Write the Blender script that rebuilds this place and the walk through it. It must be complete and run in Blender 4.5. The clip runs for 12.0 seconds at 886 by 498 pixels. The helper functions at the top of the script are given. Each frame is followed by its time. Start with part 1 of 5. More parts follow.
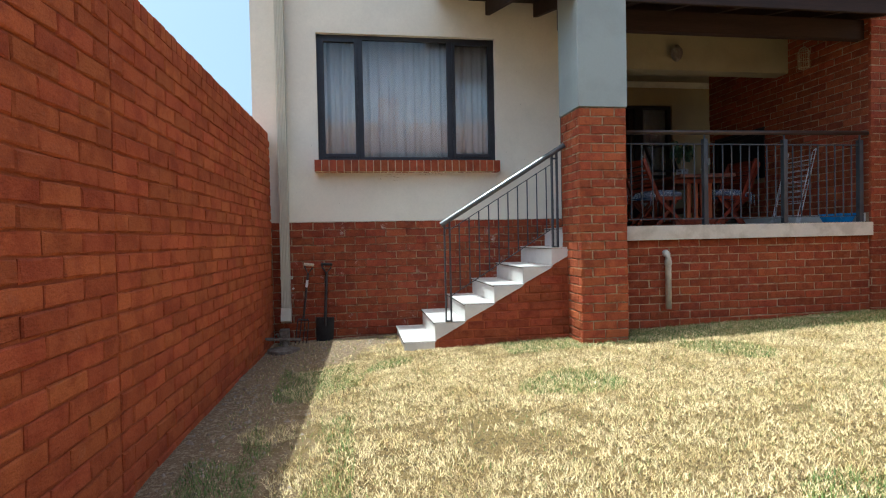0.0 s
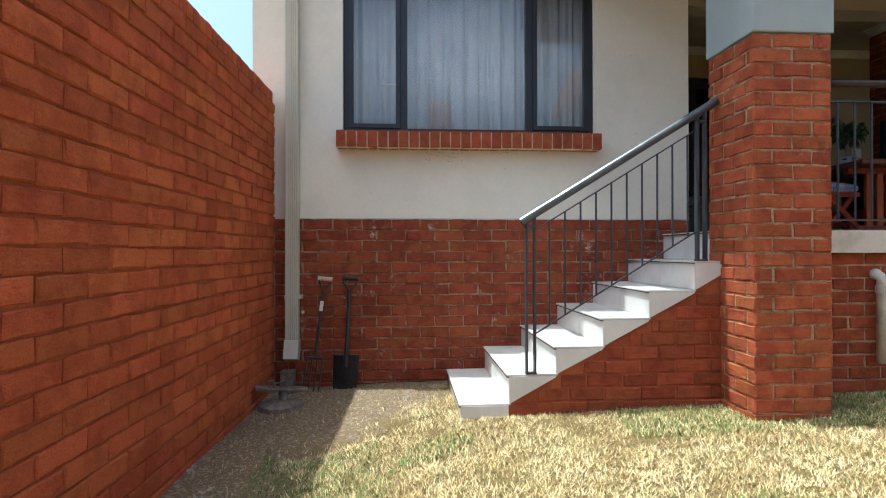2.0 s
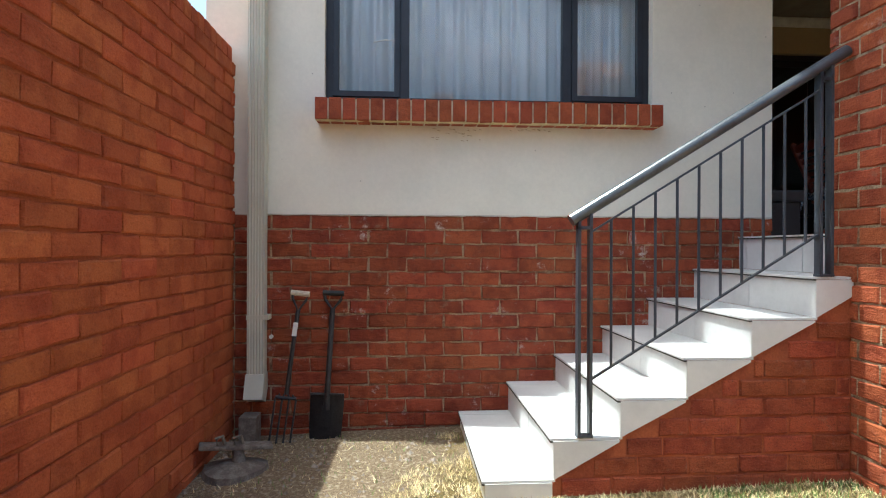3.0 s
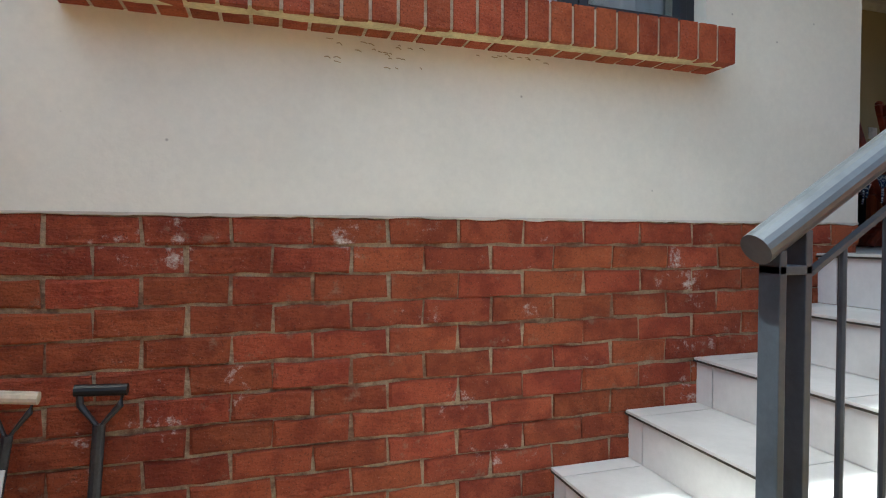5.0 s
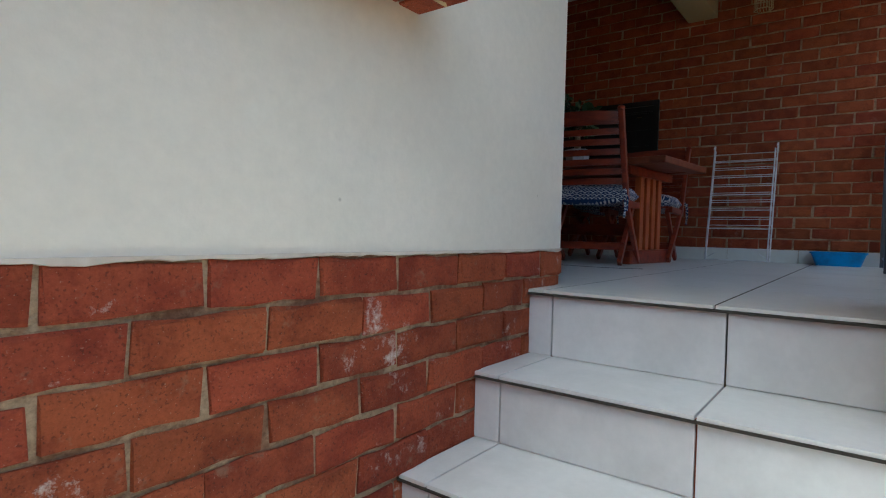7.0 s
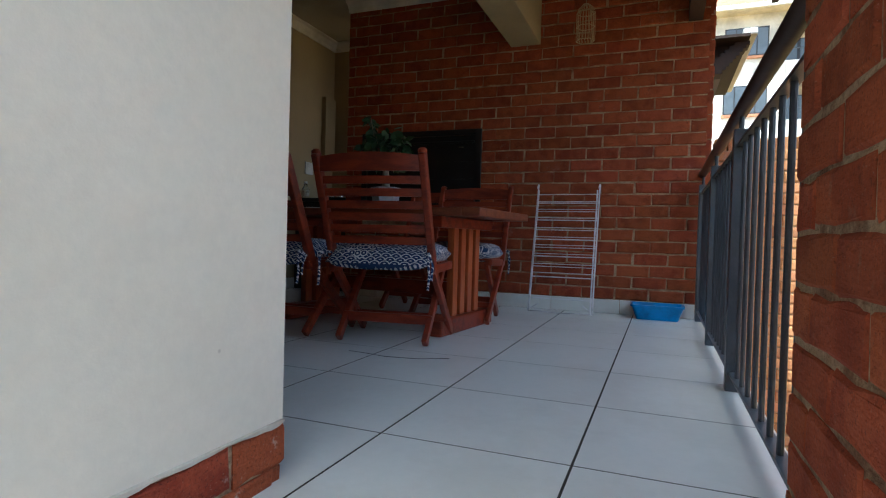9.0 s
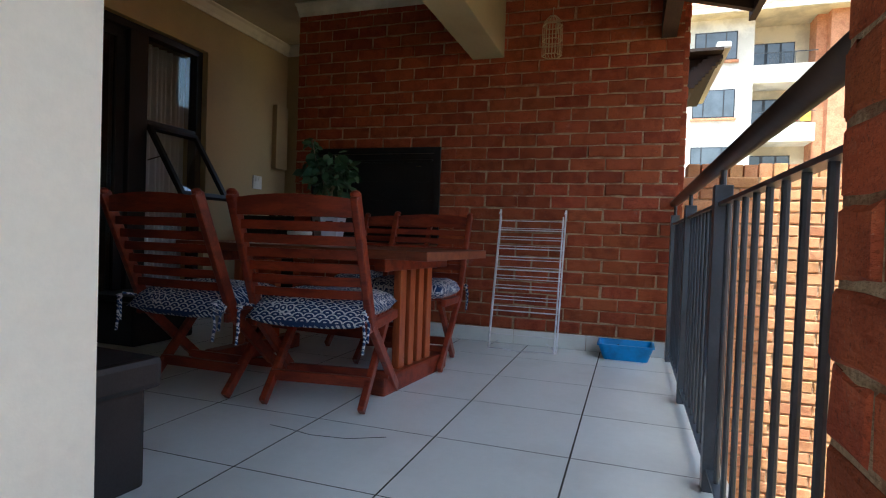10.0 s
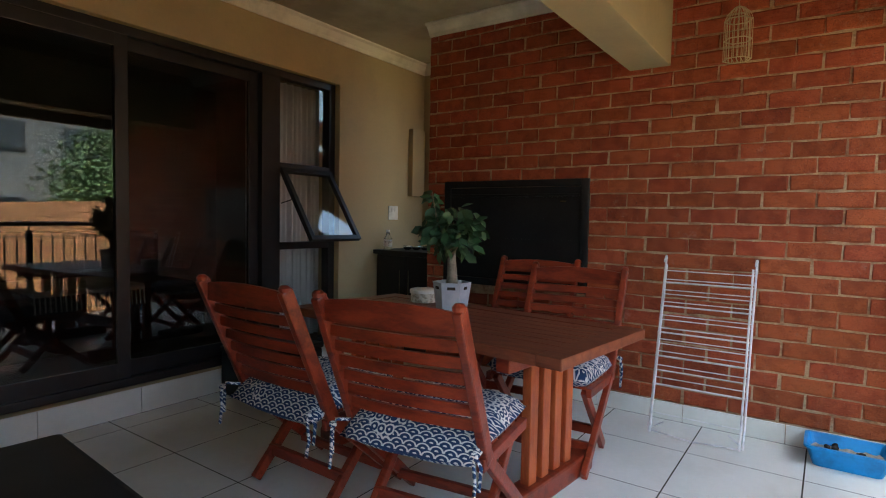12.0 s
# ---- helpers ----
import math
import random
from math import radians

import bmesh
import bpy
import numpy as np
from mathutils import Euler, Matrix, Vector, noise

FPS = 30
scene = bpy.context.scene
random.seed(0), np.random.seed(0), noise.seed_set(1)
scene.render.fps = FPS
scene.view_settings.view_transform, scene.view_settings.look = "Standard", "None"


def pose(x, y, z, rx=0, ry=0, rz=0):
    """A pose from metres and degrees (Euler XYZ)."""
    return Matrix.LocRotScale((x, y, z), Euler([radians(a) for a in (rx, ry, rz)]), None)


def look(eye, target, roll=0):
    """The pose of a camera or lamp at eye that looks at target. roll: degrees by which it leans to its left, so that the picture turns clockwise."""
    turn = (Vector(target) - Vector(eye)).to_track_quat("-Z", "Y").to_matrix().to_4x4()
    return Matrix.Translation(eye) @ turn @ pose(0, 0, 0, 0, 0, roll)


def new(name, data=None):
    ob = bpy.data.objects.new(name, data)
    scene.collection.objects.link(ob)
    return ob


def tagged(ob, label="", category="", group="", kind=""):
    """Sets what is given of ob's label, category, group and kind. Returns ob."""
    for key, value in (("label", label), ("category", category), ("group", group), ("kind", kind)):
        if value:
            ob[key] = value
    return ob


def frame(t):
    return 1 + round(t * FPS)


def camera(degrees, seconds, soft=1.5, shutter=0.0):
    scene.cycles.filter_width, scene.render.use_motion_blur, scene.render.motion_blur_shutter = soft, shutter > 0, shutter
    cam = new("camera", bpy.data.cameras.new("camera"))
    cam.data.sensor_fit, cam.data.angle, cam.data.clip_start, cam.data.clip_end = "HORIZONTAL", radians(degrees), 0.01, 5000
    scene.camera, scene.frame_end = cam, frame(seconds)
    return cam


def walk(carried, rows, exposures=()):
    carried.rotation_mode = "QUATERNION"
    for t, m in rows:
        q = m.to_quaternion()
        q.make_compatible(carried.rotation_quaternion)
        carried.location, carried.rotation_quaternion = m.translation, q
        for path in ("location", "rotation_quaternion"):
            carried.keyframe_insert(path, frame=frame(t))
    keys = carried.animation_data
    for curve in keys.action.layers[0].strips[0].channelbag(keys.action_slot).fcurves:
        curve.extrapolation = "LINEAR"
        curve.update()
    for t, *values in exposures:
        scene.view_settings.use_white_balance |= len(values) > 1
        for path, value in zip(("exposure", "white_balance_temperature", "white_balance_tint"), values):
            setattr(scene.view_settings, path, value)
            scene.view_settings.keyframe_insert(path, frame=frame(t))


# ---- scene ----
cam = camera(77.2, 12.0, soft=1.1)
PATH = [
    (0, (-0.364, 0.077, 1.044), (-0.056, 2.053, 1.004), -1.2),
    (0.5, (-0.332, 0.494, 1.014), (-0.176, 2.488, 0.997), -0.8),
    (1, (-0.285, 0.984, 0.997), (-0.129, 2.978, 0.986), -0.5),
    (1.5, (-0.259, 1.475, 0.983), (-0.119, 3.47, 0.979), -0.3),
    (2, (-0.27, 2.017, 0.989), (-0.132, 4.012, 0.998), -0.1),
    (2.5, (-0.261, 2.529, 1.02), (-0.121, 4.524, 1.022), 0.1),
    (3, (-0.271, 3.062, 1.045), (-0.133, 5.057, 1.045), 0.2),
    (3.2, (-0.287, 3.264, 1.084), (-0.141, 5.258, 1.078), 0.3),
    (4.8, (-0.294, 4.621, 1.199), (0.156, 6.57, 1.155), 0.2),
    (5, (-0.26, 4.775, 1.19), (0.328, 6.686, 1.147), 0.2),
    (5.5, (-0.168, 5.091, 1.217), (0.721, 6.882, 1.172), 0.4),
    (6, (-0.036, 5.324, 1.237), (1.119, 6.955, 1.177), 0.8),
    (6.5, (0.078, 5.518, 1.256), (1.509, 6.914, 1.197), 1.3),
    (7, (0.307, 5.656, 1.301), (1.901, 6.863, 1.242), 1.4),
    (7.5, (0.52, 5.737, 1.357), (2.206, 6.811, 1.304), 1.4),
    (7.7, (0.605, 5.766, 1.386), (2.322, 6.789, 1.332), 1.2),
    (9.3, (1.245, 5.794, 1.726), (3.129, 6.466, 1.684), 1.8),
    (9.5, (1.296, 5.815, 1.79), (3.189, 6.459, 1.742), 1.9),
    (10, (1.514, 5.788, 1.866), (3.407, 6.43, 1.819), 2.0),
    (10.5, (1.694, 5.756, 1.994), (3.572, 6.44, 1.933), 1.6),
    (11, (1.843, 5.83, 2.087), (3.675, 6.628, 2.001), 1.5),
    (11.5, (1.956, 5.872, 2.242), (3.701, 6.843, 2.123), 1.1),
    (12, (2.039, 5.913, 2.245), (3.679, 7.053, 2.139), 1.1),
]
EXPOSURES = [(0, 0.85, 5600, -4), (3.2, 1.22, 5600, -4), (5, 1.36, 5600, -6), (6, 1.24, 5540, -7), (7.7, 1.32, 5450, -8), (9.3, 1.8, 5600, -6), (10.5, 2.1, 5700, -4), (11, 2.35, 5800, -4), (12, 3.0, 6200, -6)]
walk(cam, [(t, look(eye, target, roll)) for t, eye, target, roll in PATH], EXPOSURES)

# ---- light ----
SUN = Vector((-0.29, 0.05, 1.0)).normalized()
world = bpy.data.worlds.new("world")
scene.world = world
world.use_nodes = True
wn = world.node_tree
sky = wn.nodes.new("ShaderNodeTexSky")
sky.sky_type, sky.sun_disc = "NISHITA", False
sky.sun_elevation = math.asin(SUN.z)
sky.sun_rotation = math.atan2(SUN.x, SUN.y)
sky.dust_density, sky.air_density = 6.0, 1.0
wn.links.new(sky.outputs[0], wn.nodes["Background"].inputs[0])
wn.nodes["Background"].inputs[1].default_value = 0.15
sun_data = bpy.data.lights.new("sun", "SUN")
sun_data.energy, sun_data.angle, sun_data.color = 3.6, radians(0.6), (1.0, 0.95, 0.88)
sun = new("sun", sun_data)
sun.matrix_world = look(SUN * 20, (0, 0, 0))


# ---- materials ----
def material(name, color, rough=0.7, metal=0.0, var=0.12, scale=6.0, fine=60.0, bump=0.2, second=None, mix=(0.45, 0.6),
             per_piece=0.0, hue=0.0, spec=0.4, dist=0.004, stretch=(1, 1, 1), specks=0.0, bloom=0.0, dots=0.0, smear=0.0, soot_amount=0.0, relief=0.0):
    """A surface with variation at two scales, fine relief and, where asked, a change from piece to piece."""
    m = bpy.data.materials.new(name)
    m.use_nodes = True
    t, b = m.node_tree, m.node_tree.nodes["Principled BSDF"]

    def node(kind, **values):
        n = t.nodes.new(kind)
        for k, v in values.items():
            n.inputs[k].default_value = v
        return n

    def link(a, c):
        t.links.new(a, c)
    mp = node("ShaderNodeMapping", Scale=stretch)
    info = t.nodes.new("ShaderNodeObjectInfo")
    geo = t.nodes.new("ShaderNodeNewGeometry")
    link(geo.outputs["Position"], mp.inputs["Vector"])
    big = node("ShaderNodeTexNoise", Scale=scale, Detail=5.0, Roughness=0.6)
    small = node("ShaderNodeTexNoise", Scale=fine, Detail=4.0, Roughness=0.65)
    link(mp.outputs[0], big.inputs["Vector"])
    link(mp.outputs[0], small.inputs["Vector"])
    base = node("ShaderNodeMix")
    base.data_type = "RGBA"
    base.inputs[6].default_value = (*color, 1)
    base.inputs[7].default_value = (*(second or [c * 0.7 for c in color]), 1)
    ramp = t.nodes.new("ShaderNodeMapRange")
    ramp.inputs["From Min"].default_value, ramp.inputs["From Max"].default_value = mix
    link(big.outputs["Fac"], ramp.inputs["Value"])
    link(ramp.outputs[0], base.inputs[0])
    hsv = node("ShaderNodeHueSaturation")
    link(base.outputs[2], hsv.inputs["Color"])
    val = t.nodes.new("ShaderNodeMapRange")
    val.inputs["From Min"].default_value, val.inputs["From Max"].default_value = 0.25, 0.75
    val.inputs["To Min"].default_value, val.inputs["To Max"].default_value = 1 - var, 1 + var
    link(small.outputs["Fac"], val.inputs["Value"])
    last = val.outputs[0]
    if per_piece or hue:
        both = t.nodes.new("ShaderNodeMath")
        both.operation = "ADD"
        link(info.outputs["Random"], both.inputs[0])
        link(geo.outputs["Random Per Island"], both.inputs[1])
        frac = t.nodes.new("ShaderNodeMath")
        frac.operation = "FRACT"
        link(both.outputs[0], frac.inputs[0])
        pv = t.nodes.new("ShaderNodeMapRange")
        pv.inputs["To Min"].default_value, pv.inputs["To Max"].default_value = 1 - per_piece, 1 + per_piece
        link(frac.outputs[0], pv.inputs["Value"])
        mul = t.nodes.new("ShaderNodeMath")
        mul.operation = "MULTIPLY"
        link(pv.outputs[0], mul.inputs[0])
        link(val.outputs[0], mul.inputs[1])
        last = mul.outputs[0]
        wob = t.nodes.new("ShaderNodeMath")
        wob.operation = "MULTIPLY"
        wob.inputs[1].default_value = 7.31
        link(frac.outputs[0], wob.inputs[0])
        wf = t.nodes.new("ShaderNodeMath")
        wf.operation = "FRACT"
        link(wob.outputs[0], wf.inputs[0])
        hv = t.nodes.new("ShaderNodeMapRange")
        hv.inputs["To Min"].default_value, hv.inputs["To Max"].default_value = 0.5 - hue, 0.5 + hue
        link(wf.outputs[0], hv.inputs["Value"])
        link(hv.outputs[0], hsv.inputs["Hue"])
    link(last, hsv.inputs["Value"])
    shade = hsv.outputs[0]

    def over(fac, tint, amount):
        nonlocal shade
        mx = node("ShaderNodeMix")
        mx.data_type = "RGBA"
        k = t.nodes.new("ShaderNodeMath")
        k.operation = "MULTIPLY"
        k.inputs[1].default_value = amount
        link(fac, k.inputs[0])
        link(k.outputs[0], mx.inputs[0])
        link(shade, mx.inputs[6])
        mx.inputs[7].default_value = (*tint, 1)
        shade = mx.outputs[2]

    def band(src, lo, hi):
        r = t.nodes.new("ShaderNodeMapRange")
        r.inputs["From Min"].default_value, r.inputs["From Max"].default_value = lo, hi
        link(src, r.inputs["Value"])
        return r.outputs[0]
    if specks:
        pit = node("ShaderNodeTexNoise", Scale=190.0, Detail=2.0)
        link(geo.outputs["Position"], pit.inputs["Vector"])
        over(band(pit.outputs["Fac"], 0.60, 0.68), (0.035, 0.014, 0.010), specks)
        chip = node("ShaderNodeTexNoise", Scale=230.0, Detail=1.0)
        link(geo.outputs["Position"], chip.inputs["Vector"])
        over(band(chip.outputs["Fac"], 0.72, 0.75), (0.55, 0.42, 0.32), specks * 0.5)
    if bloom:
        salt = node("ShaderNodeTexNoise", Scale=5.0, Detail=9.0, Roughness=0.78)
        link(geo.outputs["Position"], salt.inputs["Vector"])
        over(band(salt.outputs["Fac"], 0.60, 0.69), (0.66, 0.60, 0.54), bloom)
    if smear:
        sm = node("ShaderNodeTexNoise", Scale=17.0, Detail=7.0, Roughness=0.7)
        link(geo.outputs["Position"], sm.inputs["Vector"])
        over(band(sm.outputs["Fac"], 0.60, 0.70), (0.27, 0.20, 0.13), smear)
        soot = node("ShaderNodeTexNoise", Scale=6.0, Detail=6.0, Roughness=0.7)
        link(geo.outputs["Position"], soot.inputs["Vector"])
        over(band(soot.outputs["Fac"], 0.52, 0.72), (0.09, 0.032, 0.019), soot_amount)
    if dots:
        dot = node("ShaderNodeTexVoronoi", Scale=6.0)
        link(geo.outputs["Position"], dot.inputs["Vector"])
        over(band(dot.outputs["Distance"], 0.035, 0.012), (0.34, 0.31, 0.26), dots)
    link(shade, b.inputs["Base Color"])
    b.inputs["Roughness"].default_value = rough
    b.inputs["Metallic"].default_value = metal
    b.inputs["Specular IOR Level"].default_value = spec
    if bump:
        bp = node("ShaderNodeBump", Strength=bump, Distance=dist)
        link(small.outputs["Fac"], bp.inputs["Height"])
        link(bp.outputs[0], b.inputs["Normal"])
        if relief:
            rough_map = node("ShaderNodeMapping", Scale=(1, 1, 2.2))
            link(geo.outputs["Position"], rough_map.inputs["Vector"])
            lump = node("ShaderNodeTexNoise", Scale=26.0, Detail=4.0, Roughness=0.6)
            link(rough_map.outputs[0], lump.inputs["Vector"])
            bp2 = node("ShaderNodeBump", Strength=relief, Distance=0.012)
            link(lump.outputs["Fac"], bp2.inputs["Height"])
            link(bp2.outputs[0], bp.inputs["Normal"])
    return m


M = {}
M["brick"] = material("red_brick", (0.36, 0.092, 0.037), 0.85, second=(0.26, 0.058, 0.025), per_piece=0.2, hue=0.005, var=0.2, scale=9, fine=140, bump=0.6, spec=0.2, specks=0.4, bloom=0.2, smear=0.3, soot_amount=0.1, relief=0.6)
M["brick_wall"] = material("boundary_brick", (0.43, 0.110, 0.042), 0.88, second=(0.34, 0.078, 0.031), per_piece=0.15, hue=0.005, var=0.18, scale=7, fine=120, bump=0.6, spec=0.15, specks=0.2, bloom=0.06, smear=0.1, soot_amount=0.06, relief=0.7)
M["brick_house"] = material("house_brick", (0.30, 0.072, 0.030), 0.82, second=(0.23, 0.050, 0.022), per_piece=0.2, hue=0.005, var=0.2, scale=11, fine=150, bump=0.7, spec=0.2, specks=0.55, bloom=0.12, smear=0.25, soot_amount=0.15, relief=0.6)
M["brick_facade"] = material("facade_brick", (0.285, 0.067, 0.028), 0.82, second=(0.205, 0.042, 0.019), per_piece=0.17, hue=0.005, var=0.2, scale=11, fine=150, bump=0.7, spec=0.2, specks=0.5, bloom=0.85, smear=0.45, soot_amount=0.22, relief=0.8)
# Brick colour raised and yellowed to stand for strong sun on the yard wall.
M["brick_yard"] = material("sunlit_yard_brick", (0.50, 0.25, 0.125), 0.9, second=(0.42, 0.19, 0.09), per_piece=0.18, hue=0.008, var=0.2, scale=9, fine=120, bump=0.7, spec=0.15, specks=0.4, bloom=0.2)
M["mortar"] = material("mortar", (0.41, 0.29, 0.185), 0.95, second=(0.27, 0.15, 0.09), var=0.3, scale=9, fine=90, bump=0.9, spec=0.1, relief=1.0)
M["mortar_pale"] = material("pale_sill_mortar", (0.5, 0.42, 0.31), 0.95, second=(0.36, 0.28, 0.19), var=0.25, scale=9, fine=90, bump=0.9, spec=0.1)
M["mortar_dark"] = material("weathered_mortar", (0.40, 0.30, 0.19), 0.95, second=(0.22, 0.13, 0.08), var=0.35, scale=13, fine=110, bump=1.0, spec=0.1, relief=1.0)
M["mortar_red"] = material("stained_mortar", (0.36, 0.105, 0.045), 0.95, second=(0.27, 0.072, 0.034), var=0.2, scale=5, fine=90, bump=0.6, spec=0.1)
M["paint_bead"] = material("yellowed_paint_bead", (0.58, 0.48, 0.26), 0.8, second=(0.45, 0.36, 0.2), var=0.15, scale=14, fine=80, bump=0.4)
M["plaster"] = material("cream_plaster", (0.765, 0.725, 0.625), 0.85, second=(0.71, 0.675, 0.58), var=0.04, scale=1.6, fine=45, bump=0.22, spec=0.25, dots=0.8)
# Buff set darker than the plaster's own tone, to carry the terrace's shade.
M["plaster_in"] = material("shaded_buff_plaster", (0.38, 0.305, 0.175), 0.85, second=(0.34, 0.275, 0.165), var=0.03, scale=1.5, fine=45, bump=0.12, spec=0.25)
# Beam colour lowered to hold the dimness under the terrace roof.
M["beam"] = material("shaded_beam_paint", (0.31, 0.275, 0.18), 0.85, second=(0.27, 0.24, 0.16), var=0.03, scale=2, fine=45, bump=0.12, spec=0.25)
M["grey_paint"] = material("grey_green_paint", (0.36, 0.41, 0.40), 0.75, second=(0.33, 0.37, 0.36), var=0.03, scale=2, fine=45, bump=0.12, spec=0.3)
# Ceiling darkened in colour too, for the weak light back there.
M["ceiling"] = material("shaded_ceiling_paint", (0.42, 0.385, 0.30), 0.9, var=0.02, scale=1, fine=30, bump=0.05, spec=0.2)
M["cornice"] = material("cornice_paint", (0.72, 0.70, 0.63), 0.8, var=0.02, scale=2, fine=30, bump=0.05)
M["tile"] = material("floor_tile", (0.70, 0.695, 0.66), 0.28, second=(0.65, 0.64, 0.60), var=0.03, scale=3, fine=30, bump=0.05, spec=0.5, per_piece=0.03)
M["tile_stair"] = material("stair_tile", (0.68, 0.67, 0.65), 0.35, second=(0.62, 0.61, 0.59), var=0.04, scale=4, fine=40, bump=0.05, spec=0.5, per_piece=0.03)
M["grout"] = material("grout", (0.07, 0.06, 0.05), 0.95, var=0.2, scale=8, fine=90, bump=0.3, spec=0.1)
M["slab"] = material("slab_edge", (0.62, 0.57, 0.50), 0.8, second=(0.5, 0.45, 0.38), var=0.06, scale=5, fine=50, bump=0.2)
M["steel"] = material("dark_painted_steel", (0.05, 0.06, 0.075), 0.35, var=0.15, scale=8, fine=90, bump=0.08, spec=0.5)
M["rail"] = material("handrail_paint", (0.075, 0.08, 0.09), 0.28, var=0.12, scale=8, fine=90, bump=0.05, spec=0.6)
M["rail_brown"] = material("brown_handrail", (0.05, 0.028, 0.02), 0.35, var=0.15, scale=8, fine=90, bump=0.06, spec=0.5)
M["bronze"] = material("bronze_aluminium", (0.012, 0.012, 0.014), 0.4, var=0.15, scale=8, fine=60, bump=0.04, spec=0.5)
M["window_frame"] = material("charcoal_frame", (0.018, 0.02, 0.028), 0.4, var=0.15, scale=8, fine=60, bump=0.04, spec=0.5)
M["timber"] = material("dark_roof_timber", (0.03, 0.014, 0.010), 0.75, var=0.3, scale=4, fine=40, bump=0.4, stretch=(0.3, 3, 3))
M["wood_leg"] = material("orange_stained_wood", (0.36, 0.088, 0.026), 0.36, second=(0.27, 0.055, 0.018), var=0.2, scale=8, fine=50, bump=0.15, stretch=(3, 3, 0.5), per_piece=0.12, spec=0.45)
M["wood"] = material("red_stained_wood", (0.225, 0.034, 0.013), 0.33, second=(0.135, 0.019, 0.009), var=0.2, scale=8, fine=50, bump=0.15, stretch=(3, 0.6, 3), per_piece=0.12, spec=0.45)
M["wood_top"] = material("tabletop_wood", (0.20, 0.06, 0.028), 0.4, second=(0.14, 0.036, 0.018), var=0.2, scale=8, fine=50, bump=0.15, stretch=(3, 0.5, 3), per_piece=0.15, spec=0.45)
M["black"] = material("black_paint", (0.01, 0.01, 0.011), 0.45, var=0.2, scale=6, fine=60, bump=0.05)
M["black_steel"] = material("braai_steel", (0.014, 0.014, 0.015), 0.4, var=0.3, scale=4, fine=60, bump=0.06)
M["dark_box"] = material("dark_plastic_lid", (0.022, 0.021, 0.022), 0.5, var=0.2, scale=6, fine=150, bump=0.2)
M["espresso"] = material("espresso_laminate", (0.016, 0.012, 0.011), 0.4, var=0.2, scale=6, fine=60, bump=0.05)
M["white"] = material("white_coated_wire", (0.72, 0.70, 0.72), 0.4, var=0.06, scale=10, fine=90, bump=0.05)
M["white_plastic"] = material("white_plastic", (0.72, 0.70, 0.66), 0.45, var=0.04, scale=6, fine=60, bump=0.03)
M["pipe"] = material("cream_pipe", (0.62, 0.58, 0.50), 0.5, var=0.08, scale=6, fine=60, bump=0.08)
M["gutter"] = material("downpipe_enamel", (0.52, 0.50, 0.41), 0.45, second=(0.49, 0.47, 0.385), var=0.03, scale=5, fine=60, bump=0.06)
M["blue"] = material("blue_plastic", (0.02, 0.25, 0.62), 0.4, var=0.05, scale=6, fine=60, bump=0.04)
M["litter"] = material("litter_granules", (0.42, 0.36, 0.30), 0.95, second=(0.3, 0.25, 0.2), var=0.35, scale=40, fine=260, bump=0.9)
M["dirt"] = material("dark_clod", (0.03, 0.022, 0.018), 0.95, var=0.3, scale=30, fine=200, bump=0.8)
M["cage"] = material("pale_gold_wire", (0.55, 0.44, 0.26), 0.45, var=0.1, scale=9, fine=90, bump=0.05)
M["pot"] = material("glazed_grey_pot", (0.36, 0.38, 0.43), 0.35, second=(0.44, 0.45, 0.48), var=0.06, scale=12, fine=60, bump=0.06)
M["soil"] = material("potting_soil", (0.03, 0.02, 0.014), 0.95, var=0.3, scale=40, fine=200, bump=0.8)
M["bark"] = material("pale_bark", (0.28, 0.23, 0.17), 0.9, var=0.25, scale=20, fine=120, bump=0.6)
M["leaf"] = material("green_leaf", (0.03, 0.075, 0.032), 0.5, second=(0.045, 0.10, 0.045), var=0.15, scale=14, fine=60, bump=0.1, per_piece=0.3, hue=0.02)
M["tree_leaf"] = material("tree_foliage", (0.05, 0.10, 0.03), 0.6, second=(0.08, 0.14, 0.04), var=0.2, scale=2, fine=30, bump=0.1, per_piece=0.35, hue=0.03)
M["curtain"] = material("sheer_curtain", (0.86, 0.86, 0.88), 0.9, second=(0.8, 0.8, 0.83), var=0.04, scale=4, fine=120, bump=0.1, spec=0.1)
M["metal"] = material("worn_tool_steel", (0.05, 0.05, 0.052), 0.45, metal=0.4, var=0.3, scale=14, fine=120, bump=0.2)
M["handle_wood"] = material("pale_handle", (0.62, 0.52, 0.38), 0.6, var=0.1, scale=20, fine=90, bump=0.1)
M["rust"] = material("weathered_metal", (0.13, 0.10, 0.08), 0.8, second=(0.2, 0.17, 0.14), var=0.3, scale=20, fine=120, bump=0.5)
M["chrome"] = material("polished_steel", (0.6, 0.6, 0.6), 0.15, metal=1.0, var=0.05, scale=8, fine=60, bump=0)
M["paper"] = material("paper", (0.6, 0.55, 0.45), 0.8, second=(0.3, 0.25, 0.2), var=0.1, scale=40, fine=120, bump=0.05)
M["render_white"] = material("white_render", (0.80, 0.79, 0.75), 0.85, var=0.03, scale=0.6, fine=12, bump=0.05)
M["render_cream"] = material("cream_render", (0.70, 0.64, 0.50), 0.85, var=0.03, scale=0.6, fine=12, bump=0.05)
M["render_grey"] = material("grey_render", (0.42, 0.44, 0.45), 0.85, var=0.04, scale=0.6, fine=12, bump=0.05)
M["face_brick"] = material("far_face_brick", (0.52, 0.26, 0.15), 0.85, second=(0.44, 0.20, 0.115), var=0.25, scale=3, fine=16, bump=0.1)
